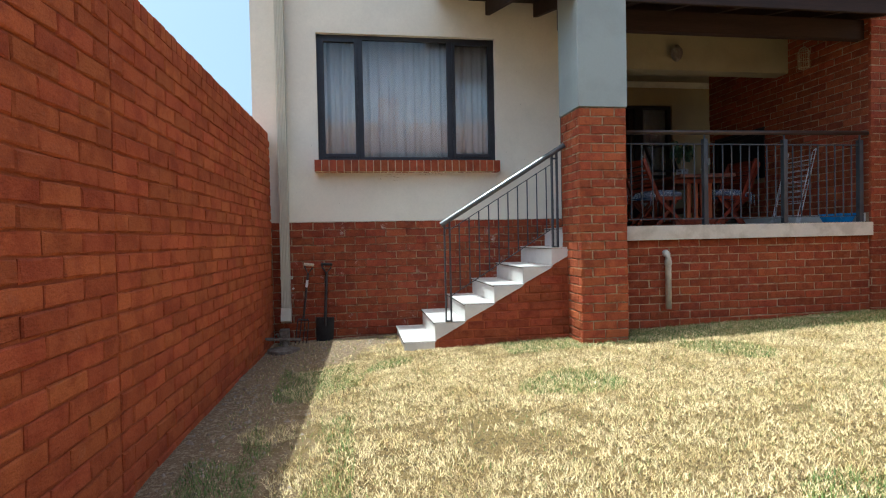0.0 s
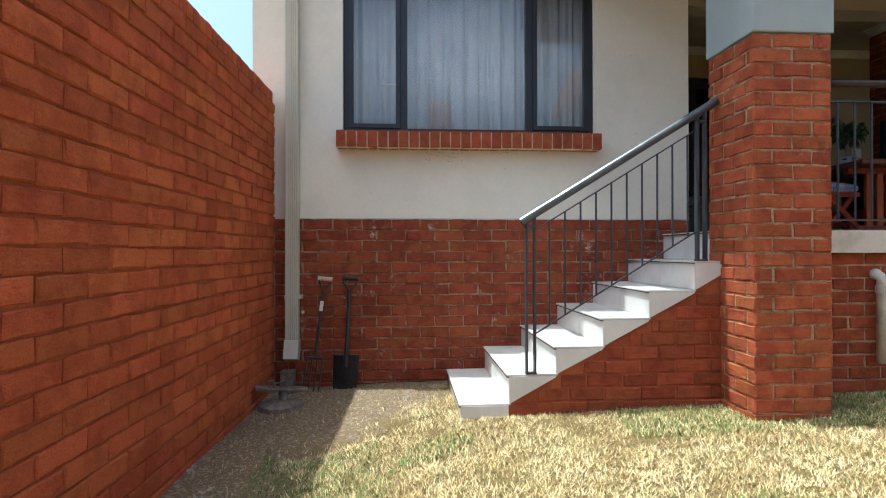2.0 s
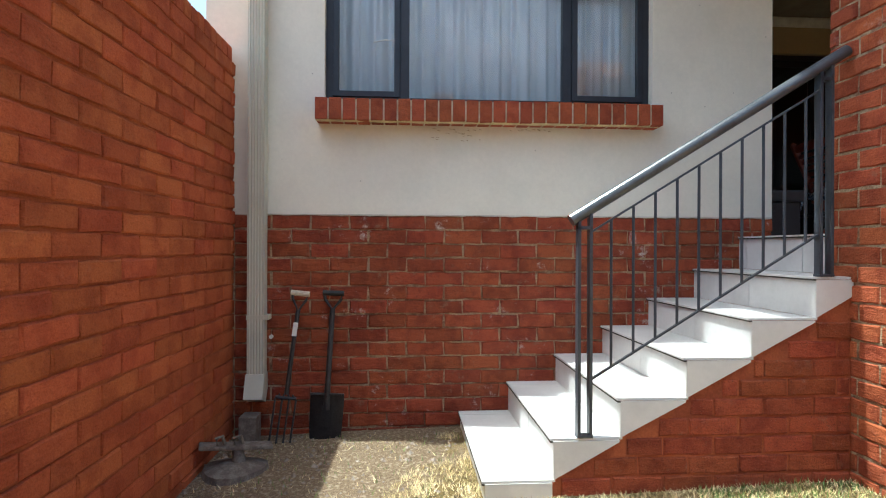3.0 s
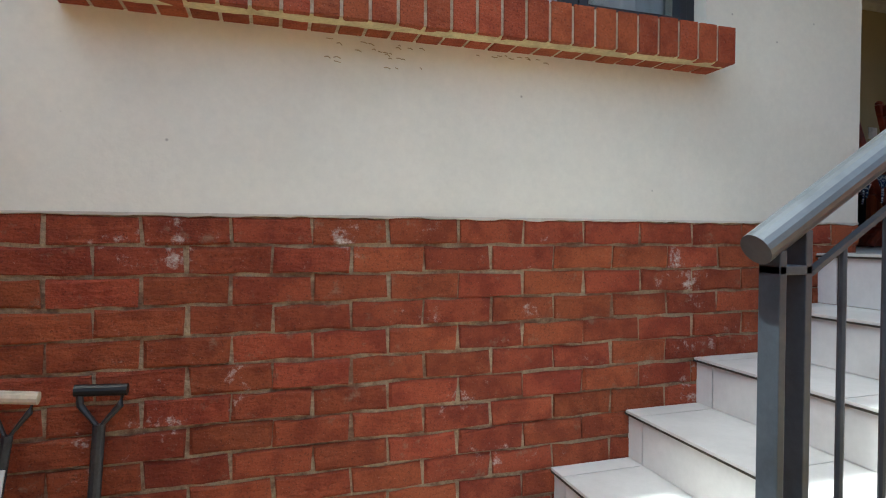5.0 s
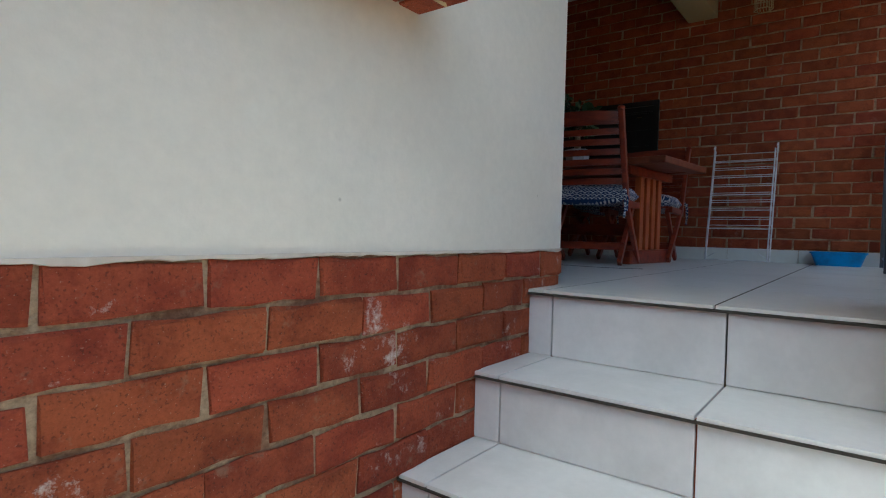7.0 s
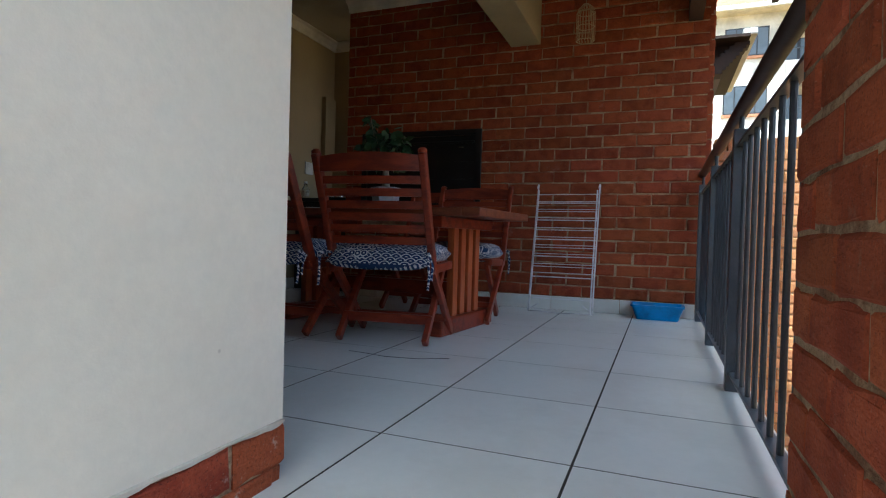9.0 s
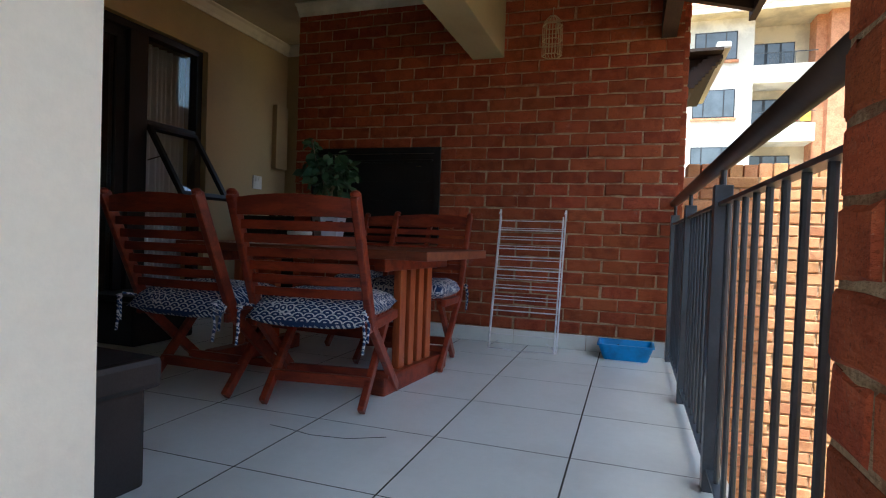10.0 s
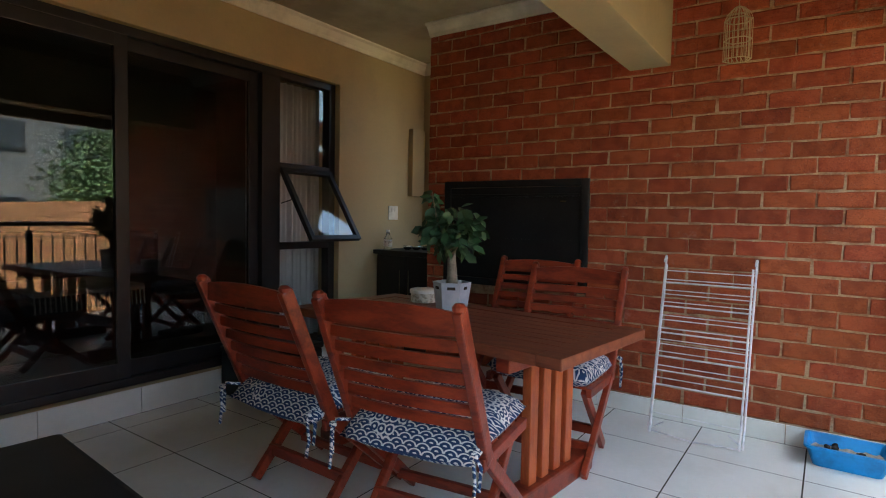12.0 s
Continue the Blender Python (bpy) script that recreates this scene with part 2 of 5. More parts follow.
M["roof_tile"] = material("terracotta_roof", (0.28, 0.13, 0.075), 0.85, second=(0.2, 0.09, 0.05), var=0.25, scale=3, fine=20, bump=0.3, per_piece=0.15)
M["far_glass"] = material("far_window_glass", (0.10, 0.12, 0.15), 0.08, var=0.1, scale=1, fine=4, bump=0, spec=0.8)
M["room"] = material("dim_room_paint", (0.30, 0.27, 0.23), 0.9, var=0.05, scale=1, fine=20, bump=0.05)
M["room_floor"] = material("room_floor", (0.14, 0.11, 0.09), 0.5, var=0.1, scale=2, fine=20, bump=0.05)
M["cloth_dark"] = material("dark_upholstery", (0.06, 0.055, 0.055), 0.95, var=0.2, scale=8, fine=160, bump=0.3)
M["cloth_pale"] = material("pale_throw", (0.45, 0.42, 0.38), 0.95, var=0.2, scale=14, fine=160, bump=0.4)
M["cloth_red"] = material("red_cloth", (0.5, 0.05, 0.06), 0.9, var=0.1, scale=4, fine=30, bump=0.1)
M["cloth_yellow"] = material("yellow_cloth", (0.75, 0.45, 0.08), 0.9, var=0.1, scale=4, fine=30, bump=0.1)
M["flake"] = material("lifted_paint", (0.38, 0.30, 0.17), 0.9, second=(0.26, 0.20, 0.12), var=0.2, scale=30, fine=120, bump=0.2)
M["spot"] = material("pale_marks", (0.34, 0.28, 0.22), 0.95, second=(0.2, 0.15, 0.11), var=0.3, scale=30, fine=120, bump=0.3)


def glass_material(name, tint=(0.92, 0.95, 0.95), ior=1.5):
    m = bpy.data.materials.new(name)
    m.use_nodes = True
    b = m.node_tree.nodes["Principled BSDF"]
    b.inputs["Base Color"].default_value = (*tint, 1)
    b.inputs["Transmission Weight"].default_value = 1.0
    b.inputs["Roughness"].default_value = 0.0
    b.inputs["IOR"].default_value = ior
    return m


M["glass"] = glass_material("window_glass")
M["glass_dark"] = glass_material("tinted_door_glass", (0.42, 0.44, 0.44), 1.7)


def lawn_material():
    """Dry lawn that gives way to bare soil along the boundary wall, with greener patches."""
    m = bpy.data.materials.new("dry_lawn_ground")
    m.use_nodes = True
    t, b = m.node_tree, m.node_tree.nodes["Principled BSDF"]
    geo = t.nodes.new("ShaderNodeNewGeometry")
    sep = t.nodes.new("ShaderNodeSeparateXYZ")
    t.links.new(geo.outputs["Position"], sep.inputs[0])

    def noise_at(scale, detail=5.0):
        n = t.nodes.new("ShaderNodeTexNoise")
        n.inputs["Scale"].default_value, n.inputs["Detail"].default_value = scale, detail
        t.links.new(geo.outputs["Position"], n.inputs["Vector"])
        return n.outputs["Fac"]

    def rng(src, a, c, lo=0.0, hi=1.0):
        r = t.nodes.new("ShaderNodeMapRange")
        r.inputs["From Min"].default_value, r.inputs["From Max"].default_value = a, c
        r.inputs["To Min"].default_value, r.inputs["To Max"].default_value = lo, hi
        t.links.new(src, r.inputs["Value"])
        return r.outputs[0]

    def mix(f, a, c):
        n = t.nodes.new("ShaderNodeMix")
        n.data_type = "RGBA"
        t.links.new(f, n.inputs[0])
        for sock, v in ((n.inputs[6], a), (n.inputs[7], c)):
            if isinstance(v, tuple):
                sock.default_value = (*v, 1)
            else:
                t.links.new(v, sock)
        return n.outputs[2]
    fine, mid, big, grit = noise_at(160, 6), noise_at(9), noise_at(1.7), noise_at(48, 4)
    straw = mix(rng(fine, 0.38, 0.62), (0.38, 0.27, 0.12), (0.10, 0.065, 0.03))
    straw = mix(rng(big, 0.42, 0.62), straw, (0.25, 0.18, 0.075))
    straw = mix(rng(grit, 0.52, 0.66), straw, (0.12, 0.09, 0.05))
    soil = mix(rng(fine, 0.35, 0.65), (0.36, 0.26, 0.16), (0.16, 0.11, 0.07))
    soil = mix(rng(grit, 0.5, 0.7), soil, (0.48, 0.38, 0.26))
    edge = t.nodes.new("ShaderNodeMath")
    edge.operation = "MULTIPLY_ADD"
    t.links.new(mid, edge.inputs[0])
    edge.inputs[1].default_value = 0.9
    t.links.new(sep.outputs["X"], edge.inputs[2])
    near_house = t.nodes.new("ShaderNodeMath")
    near_house.operation = "MULTIPLY_ADD"
    t.links.new(rng(sep.outputs["Y"], 5.0, 6.0), near_house.inputs[0])
    near_house.inputs[1].default_value = -0.8
    t.links.new(edge.outputs[0], near_house.inputs[2])
    col = mix(rng(near_house.outputs[0], -0.42, -0.15), soil, straw)
    t.links.new(col, b.inputs["Base Color"])
    b.inputs["Roughness"].default_value = 0.95
    b.inputs["Specular IOR Level"].default_value = 0.1
    bp = t.nodes.new("ShaderNodeBump")
    bp.inputs["Strength"].default_value, bp.inputs["Distance"].default_value = 1.0, 0.025
    t.links.new(fine, bp.inputs["Height"])
    t.links.new(bp.outputs[0], b.inputs["Normal"])
    return m


M["lawn"] = lawn_material()
M["straw"] = material("straw_blade", (0.66, 0.53, 0.29), 0.8, second=(0.50, 0.38, 0.18), per_piece=0.5, hue=0.015, var=0.1, scale=3, fine=30, bump=0)
M["grass"] = material("green_blade", (0.13, 0.20, 0.05), 0.7, second=(0.20, 0.24, 0.07), per_piece=0.3, hue=0.02, var=0.1, scale=3, fine=30, bump=0)


def cushion_material():
    """Navy cloth printed in white: rows of scallops along the edges, a looser ring motif over the middle."""
    m = bpy.data.materials.new("printed_cushion_cloth")
    m.use_nodes = True
    t, b = m.node_tree, m.node_tree.nodes["Principled BSDF"]
    co = t.nodes.new("ShaderNodeTexCoord")
    sep = t.nodes.new("ShaderNodeSeparateXYZ")
    t.links.new(co.outputs["Object"], sep.inputs[0])

    def calc(op, x, y=0.0, z=0.0):
        n = t.nodes.new("ShaderNodeMath")
        n.operation = op
        for sock, v in zip(n.inputs, (x, y, z)):
            if isinstance(v, (int, float)):
                sock.default_value = v
            else:
                t.links.new(v, sock)
        return n.outputs[0]

    def band(v, lo, hi):
        n = t.nodes.new("ShaderNodeMapRange")
        n.inputs["From Min"].default_value, n.inputs["From Max"].default_value = lo, hi
        t.links.new(v, n.inputs["Value"])
        return n.outputs[0]
    depth = calc("ADD", sep.outputs["X"], sep.outputs["Z"])
    v = calc("MULTIPLY", depth, 36.0)
    row = calc("FLOOR", v)
    odd = calc("MULTIPLY", calc("FLOORED_MODULO", row, 2.0), 0.5)
    u = calc("FRACT", calc("ADD", calc("MULTIPLY", sep.outputs["Y"], 21.0), odd))
    du, dv = calc("SUBTRACT", u, 0.5), calc("MULTIPLY", calc("FRACT", v), 0.62)
    dist = calc("SQRT", calc("ADD", calc("MULTIPLY", du, du), calc("MULTIPLY", dv, dv)))
    scallop = band(calc("SINE", calc("MULTIPLY", dist, 17.0)), 0.3, 0.7)
    vor = t.nodes.new("ShaderNodeTexVoronoi")
    vor.feature = "F1"
    vor.inputs["Scale"].default_value, vor.inputs["Randomness"].default_value = 34, 0.3
    t.links.new(co.outputs["Object"], vor.inputs["Vector"])
    rings = band(calc("SINE", calc("MULTIPLY", vor.outputs["Distance"], 14.0)), 0.0, 0.4)
    ns = t.nodes.new("ShaderNodeTexNoise")
    ns.inputs["Scale"].default_value, ns.inputs["Detail"].default_value = 7, 1
    t.links.new(co.outputs["Object"], ns.inputs["Vector"])
    patch = band(calc("ADD", ns.outputs["Fac"], calc("MULTIPLY", sep.outputs["Z"], 2.0)), 0.515, 0.53)
    which = t.nodes.new("ShaderNodeMix")
    t.links.new(patch, which.inputs[0])
    t.links.new(scallop, which.inputs[2])
    t.links.new(rings, which.inputs[3])
    mx = t.nodes.new("ShaderNodeMix")
    mx.data_type = "RGBA"
    mx.inputs[6].default_value, mx.inputs[7].default_value = (0.025, 0.05, 0.12, 1), (0.60, 0.60, 0.60, 1)
    t.links.new(which.outputs[0], mx.inputs[0])
    t.links.new(mx.outputs[2], b.inputs["Base Color"])
    weave = t.nodes.new("ShaderNodeTexNoise")
    weave.inputs["Scale"].default_value = 420
    t.links.new(co.outputs["Object"], weave.inputs["Vector"])
    bp = t.nodes.new("ShaderNodeBump")
    bp.inputs["Strength"].default_value, bp.inputs["Distance"].default_value = 0.4, 0.002
    t.links.new(weave.outputs["Fac"], bp.inputs["Height"])
    t.links.new(bp.outputs[0], b.inputs["Normal"])
    b.inputs["Roughness"].default_value = 0.95
    b.inputs["Specular IOR Level"].default_value = 0.1
    return m


M["cushion"] = cushion_material()


# ---- mesh helpers ----
def add_box(bm, lo, hi, m=None, bevel=0.0):
    """A box between two corners, turned by m, with bevelled edges where asked."""
    res = bmesh.ops.create_cube(bm, size=1.0)
    vs = res["verts"]
    lo, hi = Vector(lo), Vector(hi)
    size, mid = hi - lo, (hi + lo) / 2
    bmesh.ops.transform(bm, matrix=Matrix.Translation(mid) @ Matrix.Diagonal((*size, 1)), verts=vs)
    if bevel:
        es = list({e for v in vs for e in v.link_edges})
        out = bmesh.ops.bevel(bm, geom=es, offset=bevel, segments=2, affect="EDGES", profile=0.6)
        vs = list({v for f in out["faces"] for v in f.verts} | {v for v in vs if v.is_valid})
    if m is not None:
        bmesh.ops.transform(bm, matrix=m, verts=vs)
    return vs


def box(lo, hi, bevel=0.0, m=None):
    bm = bmesh.new()
    add_box(bm, lo, hi, m, bevel)
    return bm


def add_tube(bm, points, radius, sides=10, radii=None, close=True):
    """A round bar along a line of points."""
    points = [Vector(p) for p in points]
    rings = []
    for i, p in enumerate(points):
        a, c = points[max(i - 1, 0)], points[min(i + 1, len(points) - 1)]
        d = (c - a).normalized()
        up = Vector((0, 0, 1)) if abs(d.z) < 0.95 else Vector((1, 0, 0))
        s = d.cross(up).normalized()
        u = s.cross(d)
        r = radii[i] if radii else radius
        rings.append([bm.verts.new(p + r * (math.cos(k * math.tau / sides) * s + math.sin(k * math.tau / sides) * u)) for k in range(sides)])
    for r0, r1 in zip(rings, rings[1:]):
        for k in range(sides):
            bm.faces.new((r0[k], r0[(k + 1) % sides], r1[(k + 1) % sides], r1[k]))
    if close:
        bm.faces.new(rings[0][::-1])
        bm.faces.new(rings[-1])


def tube(points, radius, sides=10, radii=None):
    bm = bmesh.new()
    add_tube(bm, points, radius, sides, radii)
    return bm


def add_bar(bm, a, c, w, h, roll=0.0, bevel=0.0):
    """A rectangular bar from a to c; w across, h in its upright direction."""
    a, c = Vector(a), Vector(c)
    q = (c - a).to_track_quat("Y", "Z").to_matrix().to_4x4()
    add_box(bm, (-w / 2, 0, -h / 2), (w / 2, (c - a).length, h / 2), Matrix.Translation(a) @ q @ pose(0, 0, 0, 0, roll, 0), bevel)


def bar(a, c, w, h, roll=0.0, bevel=0.0):
    bm = bmesh.new()
    add_bar(bm, a, c, w, h, roll, bevel)
    return bm


def lathe(profile, sides=28):
    """A turned shape from (radius, height) pairs."""
    bm = bmesh.new()
    rings = [[bm.verts.new((r * math.cos(k * math.tau / sides), r * math.sin(k * math.tau / sides), z)) for k in range(sides)] for r, z in profile]
    for r0, r1 in zip(rings, rings[1:]):
        for k in range(sides):
            bm.faces.new((r0[k], r0[(k + 1) % sides], r1[(k + 1) % sides], r1[k]))
    bm.faces.new(rings[0][::-1])
    bm.faces.new(rings[-1])
    return bm


def prism(profile, lo, hi, axis="y"):
    """A flat outline of (a, z) pairs drawn out along x or y."""
    bm = bmesh.new()
    ends = []
    for v in (lo, hi):
        ends.append([bm.verts.new((p, v, z) if axis == "y" else (v, p, z)) for p, z in profile])
    n = len(profile)
    for k in range(n):
        bm.faces.new((ends[0][k], ends[0][(k + 1) % n], ends[1][(k + 1) % n], ends[1][k]))
    bm.faces.new(ends[0][::-1])
    bm.faces.new(ends[1])
    bmesh.ops.recalc_face_normals(bm, faces=bm.faces)
    return bm


def mesh_of(name, bm, mat, smooth=False):
    me = bpy.data.meshes.new(name)
    bmesh.ops.recalc_face_normals(bm, faces=bm.faces)
    bm.to_mesh(me)
    bm.free()
    me.materials.append(M[mat])
    if smooth:
        me.polygons.foreach_set("use_smooth", [True] * len(me.polygons))
    return me


def part(name, bm, mat, parent, label="", smooth=False):
    ob = new(name, mesh_of(name, bm, mat, smooth))
    ob.parent = parent
    if label:
        tagged(ob, label)
    return ob


def thing(name, label, category, group="", at=None):
    ob = tagged(new(name), label, category, group)
    if at is not None:
        ob.matrix_world = at
    return ob


def solid(name, bm, mat, label, category, kind="", group="", smooth=False):
    return tagged(new(name, mesh_of(name, bm, mat, smooth)), label, category, group, kind)


# ---- bricks ----
BRICK_L, BRICK_H, JOINT = 0.222, 0.075, 0.010
COURSE, PITCH = BRICK_H + JOINT, BRICK_L + JOINT


def brick_verts(w, h, d, rng, chamfer=0.006, jitter=0.0035):
    """Corner points of one brick: u along the wall, v up, n outwards; back, rim and face rings of eight points."""
    j = lambda q=1.0: rng.uniform(-jitter, jitter) * q
    c = chamfer
    loop = [(0, 0), (0.33, 0), (0.67, 0), (1, 0), (1, 1), (0.67, 1), (0.33, 1), (0, 1)]
    back = [(u * w, v * h, -0.03) for u, v in loop]
    rim = [(u * w + j(), v * h + j(), d - c + j(0.5)) for u, v in loop]
    lean, tip = j(1.2), j(0.8)
    face = [(c + u * (w - 2 * c) + j(), c + v * (h - 2 * c) + j(), d + lean * (u - 0.5) + tip + j(0.35)) for u, v in loop]
    return back + rim + face


BRICK_FACES = [tuple(range(16, 24))] + [(a + i, a + (i + 1) % 8, a + 8 + (i + 1) % 8, a + 8 + i) for a in (0, 8) for i in range(8)]


def lay(name, origin, u, n, length, height, mat, parent, near=None, holes=(), shift=0.0, proud=0.006, course=COURSE, pitch=PITCH, seed=3, limit=290, chips=0.0035):
    """Running-bond bricks on a wall face. Bricks for which near(u, z) holds are parts of their own; the others are joined."""
    rng = random.Random(seed)
    u, n, origin = Vector(u), Vector(n), Vector(origin)
    up = Vector((0, 0, 1))
    rot = Matrix((u, up, n)).transposed().to_4x4()
    shapes, verts, faces, singles = {}, [], [], 0
    rows = int(height / course + 0.01)
    for r in range(rows):
        a = -((r % 2) * 0.5 + shift) * pitch
        while a < length - 0.02:
            lo, hi = max(a, 0.0), min(a + pitch - JOINT, length)
            a += pitch
            if hi - lo < 0.025:
                continue
            z0 = r * course
            spans = [(lo, hi)]
            for h0, h1, v0, v1 in holes:
                if z0 + course > v0 + 0.01 and z0 < v1 - 0.01:
                    cut = []
                    for s0, s1 in spans:
                        if s0 < h0:
                            cut.append((s0, min(s1, h0)))
                        if s1 > h1:
                            cut.append((max(s0, h1), s1))
                    spans = [c for c in cut if c[1] - c[0] > 0.025]
            for s0, s1 in spans:
                w = round(s1 - s0, 2) if s1 - s0 < pitch - JOINT - 0.004 else pitch - JOINT
                k = rng.randrange(7)
                du, dv = rng.uniform(-0.003, 0.003), rng.uniform(-0.0025, 0.0025)
                place = origin + u * (s0 + du) + up * (z0 + JOINT / 2 + dv)
                if (near is None or near(s0, z0)) and singles < limit:
                    key = (w, k)
                    if key not in shapes:
                        me = bpy.data.meshes.new("brick")
                        me.from_pydata(brick_verts(w, course - JOINT, proud, random.Random(round(w * 100) * 1000 + k * 37 + seed), jitter=chips), [], BRICK_FACES)
                        me.materials.append(M[mat])
                        shapes[key] = me
                    ob = new("brick", shapes[key])
                    ob.parent = parent
                    ob.matrix_world = Matrix.Translation(place) @ rot
                    singles += 1
                else:
                    base = len(verts)
                    for p in brick_verts(w, course - JOINT, proud, rng, jitter=chips):
                        verts.append(place + u * p[0] + up * p[1] + n * p[2])
                    faces += [tuple(base + i for i in f) for f in BRICK_FACES]
    if verts:
        me = bpy.data.meshes.new(name)
        me.from_pydata([tuple(v) for v in verts], [], faces)
        me.materials.append(M[mat])
        ob = tagged(new("brickwork", me), kind="stuff")
        ob.parent = parent


# ---- plan ----
FLOOR = 1.13                       # terrace
STEP_X = [0.078 + 0.3 * k for k in range(7)]
STEP_Z = [0.04, 0.22, 0.39, 0.565, 0.74, 0.925, FLOOR]
STAIR_OUT, FRONT = 5.44, 6.5       # outer edge of the stair, face of the house
EAST = 5.355                        # brick wall of the terrace
NORTH = 9.05
BAND = 1.25
CORNER = 2.10
WEST = -1.3
COL = (1.752, 2.225, 5.1, 5.578)


def ground_z(x, y):
    z = -0.055 + 0.033 * max(-4.0, min(x, 7.0))
    if y < 3.0:
        z -= 0.075 * min(3.0 - y, 6.0)
    near = max(0.0, 1 - math.hypot(x, y - 3) / 12)
    return z + near * 0.018 * noise.noise(Vector((x * 1.3, y * 1.3, 0)))


# ---- ground ----
def build_ground():
    bm = bmesh.new()
    xs = [-600, -150, -40, -12, -6, -4] + [-3 + 0.15 * i for i in range(64)] + [7, 9, 14, 40, 150, 600]
    ys = [-600, -150, -40, -12, -6, -4] + [-3 + 0.15 * i for i in range(68)] + [9, 14, 40, 150, 600]
    grid = [[bm.verts.new((x, y, ground_z(x, y))) for x in xs] for y in ys]
    for j in range(len(ys) - 1):
        for i in range(len(xs) - 1):
            bm.faces.new((grid[j][i], grid[j][i + 1], grid[j + 1][i + 1], grid[j + 1][i]))
    return solid("ground", bm, "lawn", "dry straw-coloured lawn with bare soil by the wall", "ground", "structure", smooth=True)


ground = build_ground()


# ---- house ----
def wall_with_opening(x0, x1, z0, z1, y0, y1, hole):
    """A wall along x with one opening through it."""
    a, c, d, e = hole
    bm = bmesh.new()
    xs, zs = (x0, a, c, x1), (z0, d, e, z1)
    grid = [[[bm.verts.new((x, y, z)) for z in zs] for x in xs] for y in (y0, y1)]
    for i in range(3):
        for j in range(3):
            if (i, j) != (1, 1):
                for g in grid:
                    bm.faces.new((g[i][j], g[i + 1][j], g[i + 1][j + 1], g[i][j + 1]))
    edge = [(k, 0) for k in range(4)] + [(3, k) for k in range(1, 4)] + [(k, 3) for k in (2, 1, 0)] + [(0, k) for k in (2, 1)]
    for loop in (edge, [(1, 1), (2, 1), (2, 2), (1, 2)]):
        for (p, q), (r, w) in zip(loop, loop[1:] + loop[:1]):
            bm.faces.new((grid[0][p][q], grid[0][r][w], grid[1][r][w], grid[1][p][q]))
    return bm


WIN = (-0.763, 1.303, 1.95, 3.385)
house_wall = solid("wall_house_front", wall_with_opening(-1.47, CORNER, BAND, 6.2, FRONT, FRONT + 0.23, WIN), "plaster",
                   "cream plastered front wall above a face-brick base", "wall", "structure")
base_wall = solid("wall_house_base", box((-1.47, FRONT + 0.004, -0.4), (CORNER - 0.004, FRONT + 0.23, BAND)), "mortar_dark",
                  "red face-brick base of the house", "wall", "structure")
solid("wall_house_west", box((-1.47, FRONT + 0.23, -0.4), (-1.24, 12.5, 6.2)), "plaster", "cream plastered side wall", "wall", "structure")
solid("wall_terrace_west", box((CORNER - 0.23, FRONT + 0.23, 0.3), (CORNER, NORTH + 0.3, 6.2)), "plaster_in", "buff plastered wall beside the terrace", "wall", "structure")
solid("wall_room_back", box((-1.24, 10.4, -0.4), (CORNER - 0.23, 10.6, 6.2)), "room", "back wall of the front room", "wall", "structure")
# Added out of view; its shadow covers the wall side of the upper steps.
solid("roof_eave", box((-0.75, 6.12, 6.2), (7.0, FRONT, 6.38)), "timber", "unseen board added high on the house to shade the upper steps", "eave", "structure")
solid("roof_slab", box((-2.0, FRONT + 0.002, 6.2), (7.0, 13.2, 6.4)), "timber", "flat dark roof over the house", "roof", "structure")

DOOR = (2.35, 5.125, 1.275, 3.265)
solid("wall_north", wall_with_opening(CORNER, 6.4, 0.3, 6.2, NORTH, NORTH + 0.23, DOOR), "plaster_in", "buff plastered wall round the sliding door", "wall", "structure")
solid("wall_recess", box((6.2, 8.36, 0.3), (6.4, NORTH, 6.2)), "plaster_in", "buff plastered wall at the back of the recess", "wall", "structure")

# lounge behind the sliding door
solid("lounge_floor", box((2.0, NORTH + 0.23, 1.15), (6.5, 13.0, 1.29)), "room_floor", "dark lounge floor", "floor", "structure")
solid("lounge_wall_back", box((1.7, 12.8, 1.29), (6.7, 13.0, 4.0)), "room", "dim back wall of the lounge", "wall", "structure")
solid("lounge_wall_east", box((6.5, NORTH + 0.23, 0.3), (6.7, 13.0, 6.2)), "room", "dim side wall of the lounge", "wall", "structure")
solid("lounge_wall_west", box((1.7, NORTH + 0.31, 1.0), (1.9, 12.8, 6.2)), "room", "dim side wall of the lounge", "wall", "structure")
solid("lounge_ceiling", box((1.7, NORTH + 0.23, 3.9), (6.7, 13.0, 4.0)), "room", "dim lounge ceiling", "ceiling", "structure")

# terrace shell
east_wall = solid("wall_east", box((EAST + 0.004, 5.494, -0.3), (EAST + 0.35, 8.36, 4.6)), "mortar", "red face-brick wall with a built-in grill", "wall", "structure")
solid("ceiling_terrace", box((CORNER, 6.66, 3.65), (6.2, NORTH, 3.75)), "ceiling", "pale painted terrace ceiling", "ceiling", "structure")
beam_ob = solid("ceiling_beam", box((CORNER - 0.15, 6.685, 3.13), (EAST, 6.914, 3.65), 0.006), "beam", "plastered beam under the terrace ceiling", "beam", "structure")


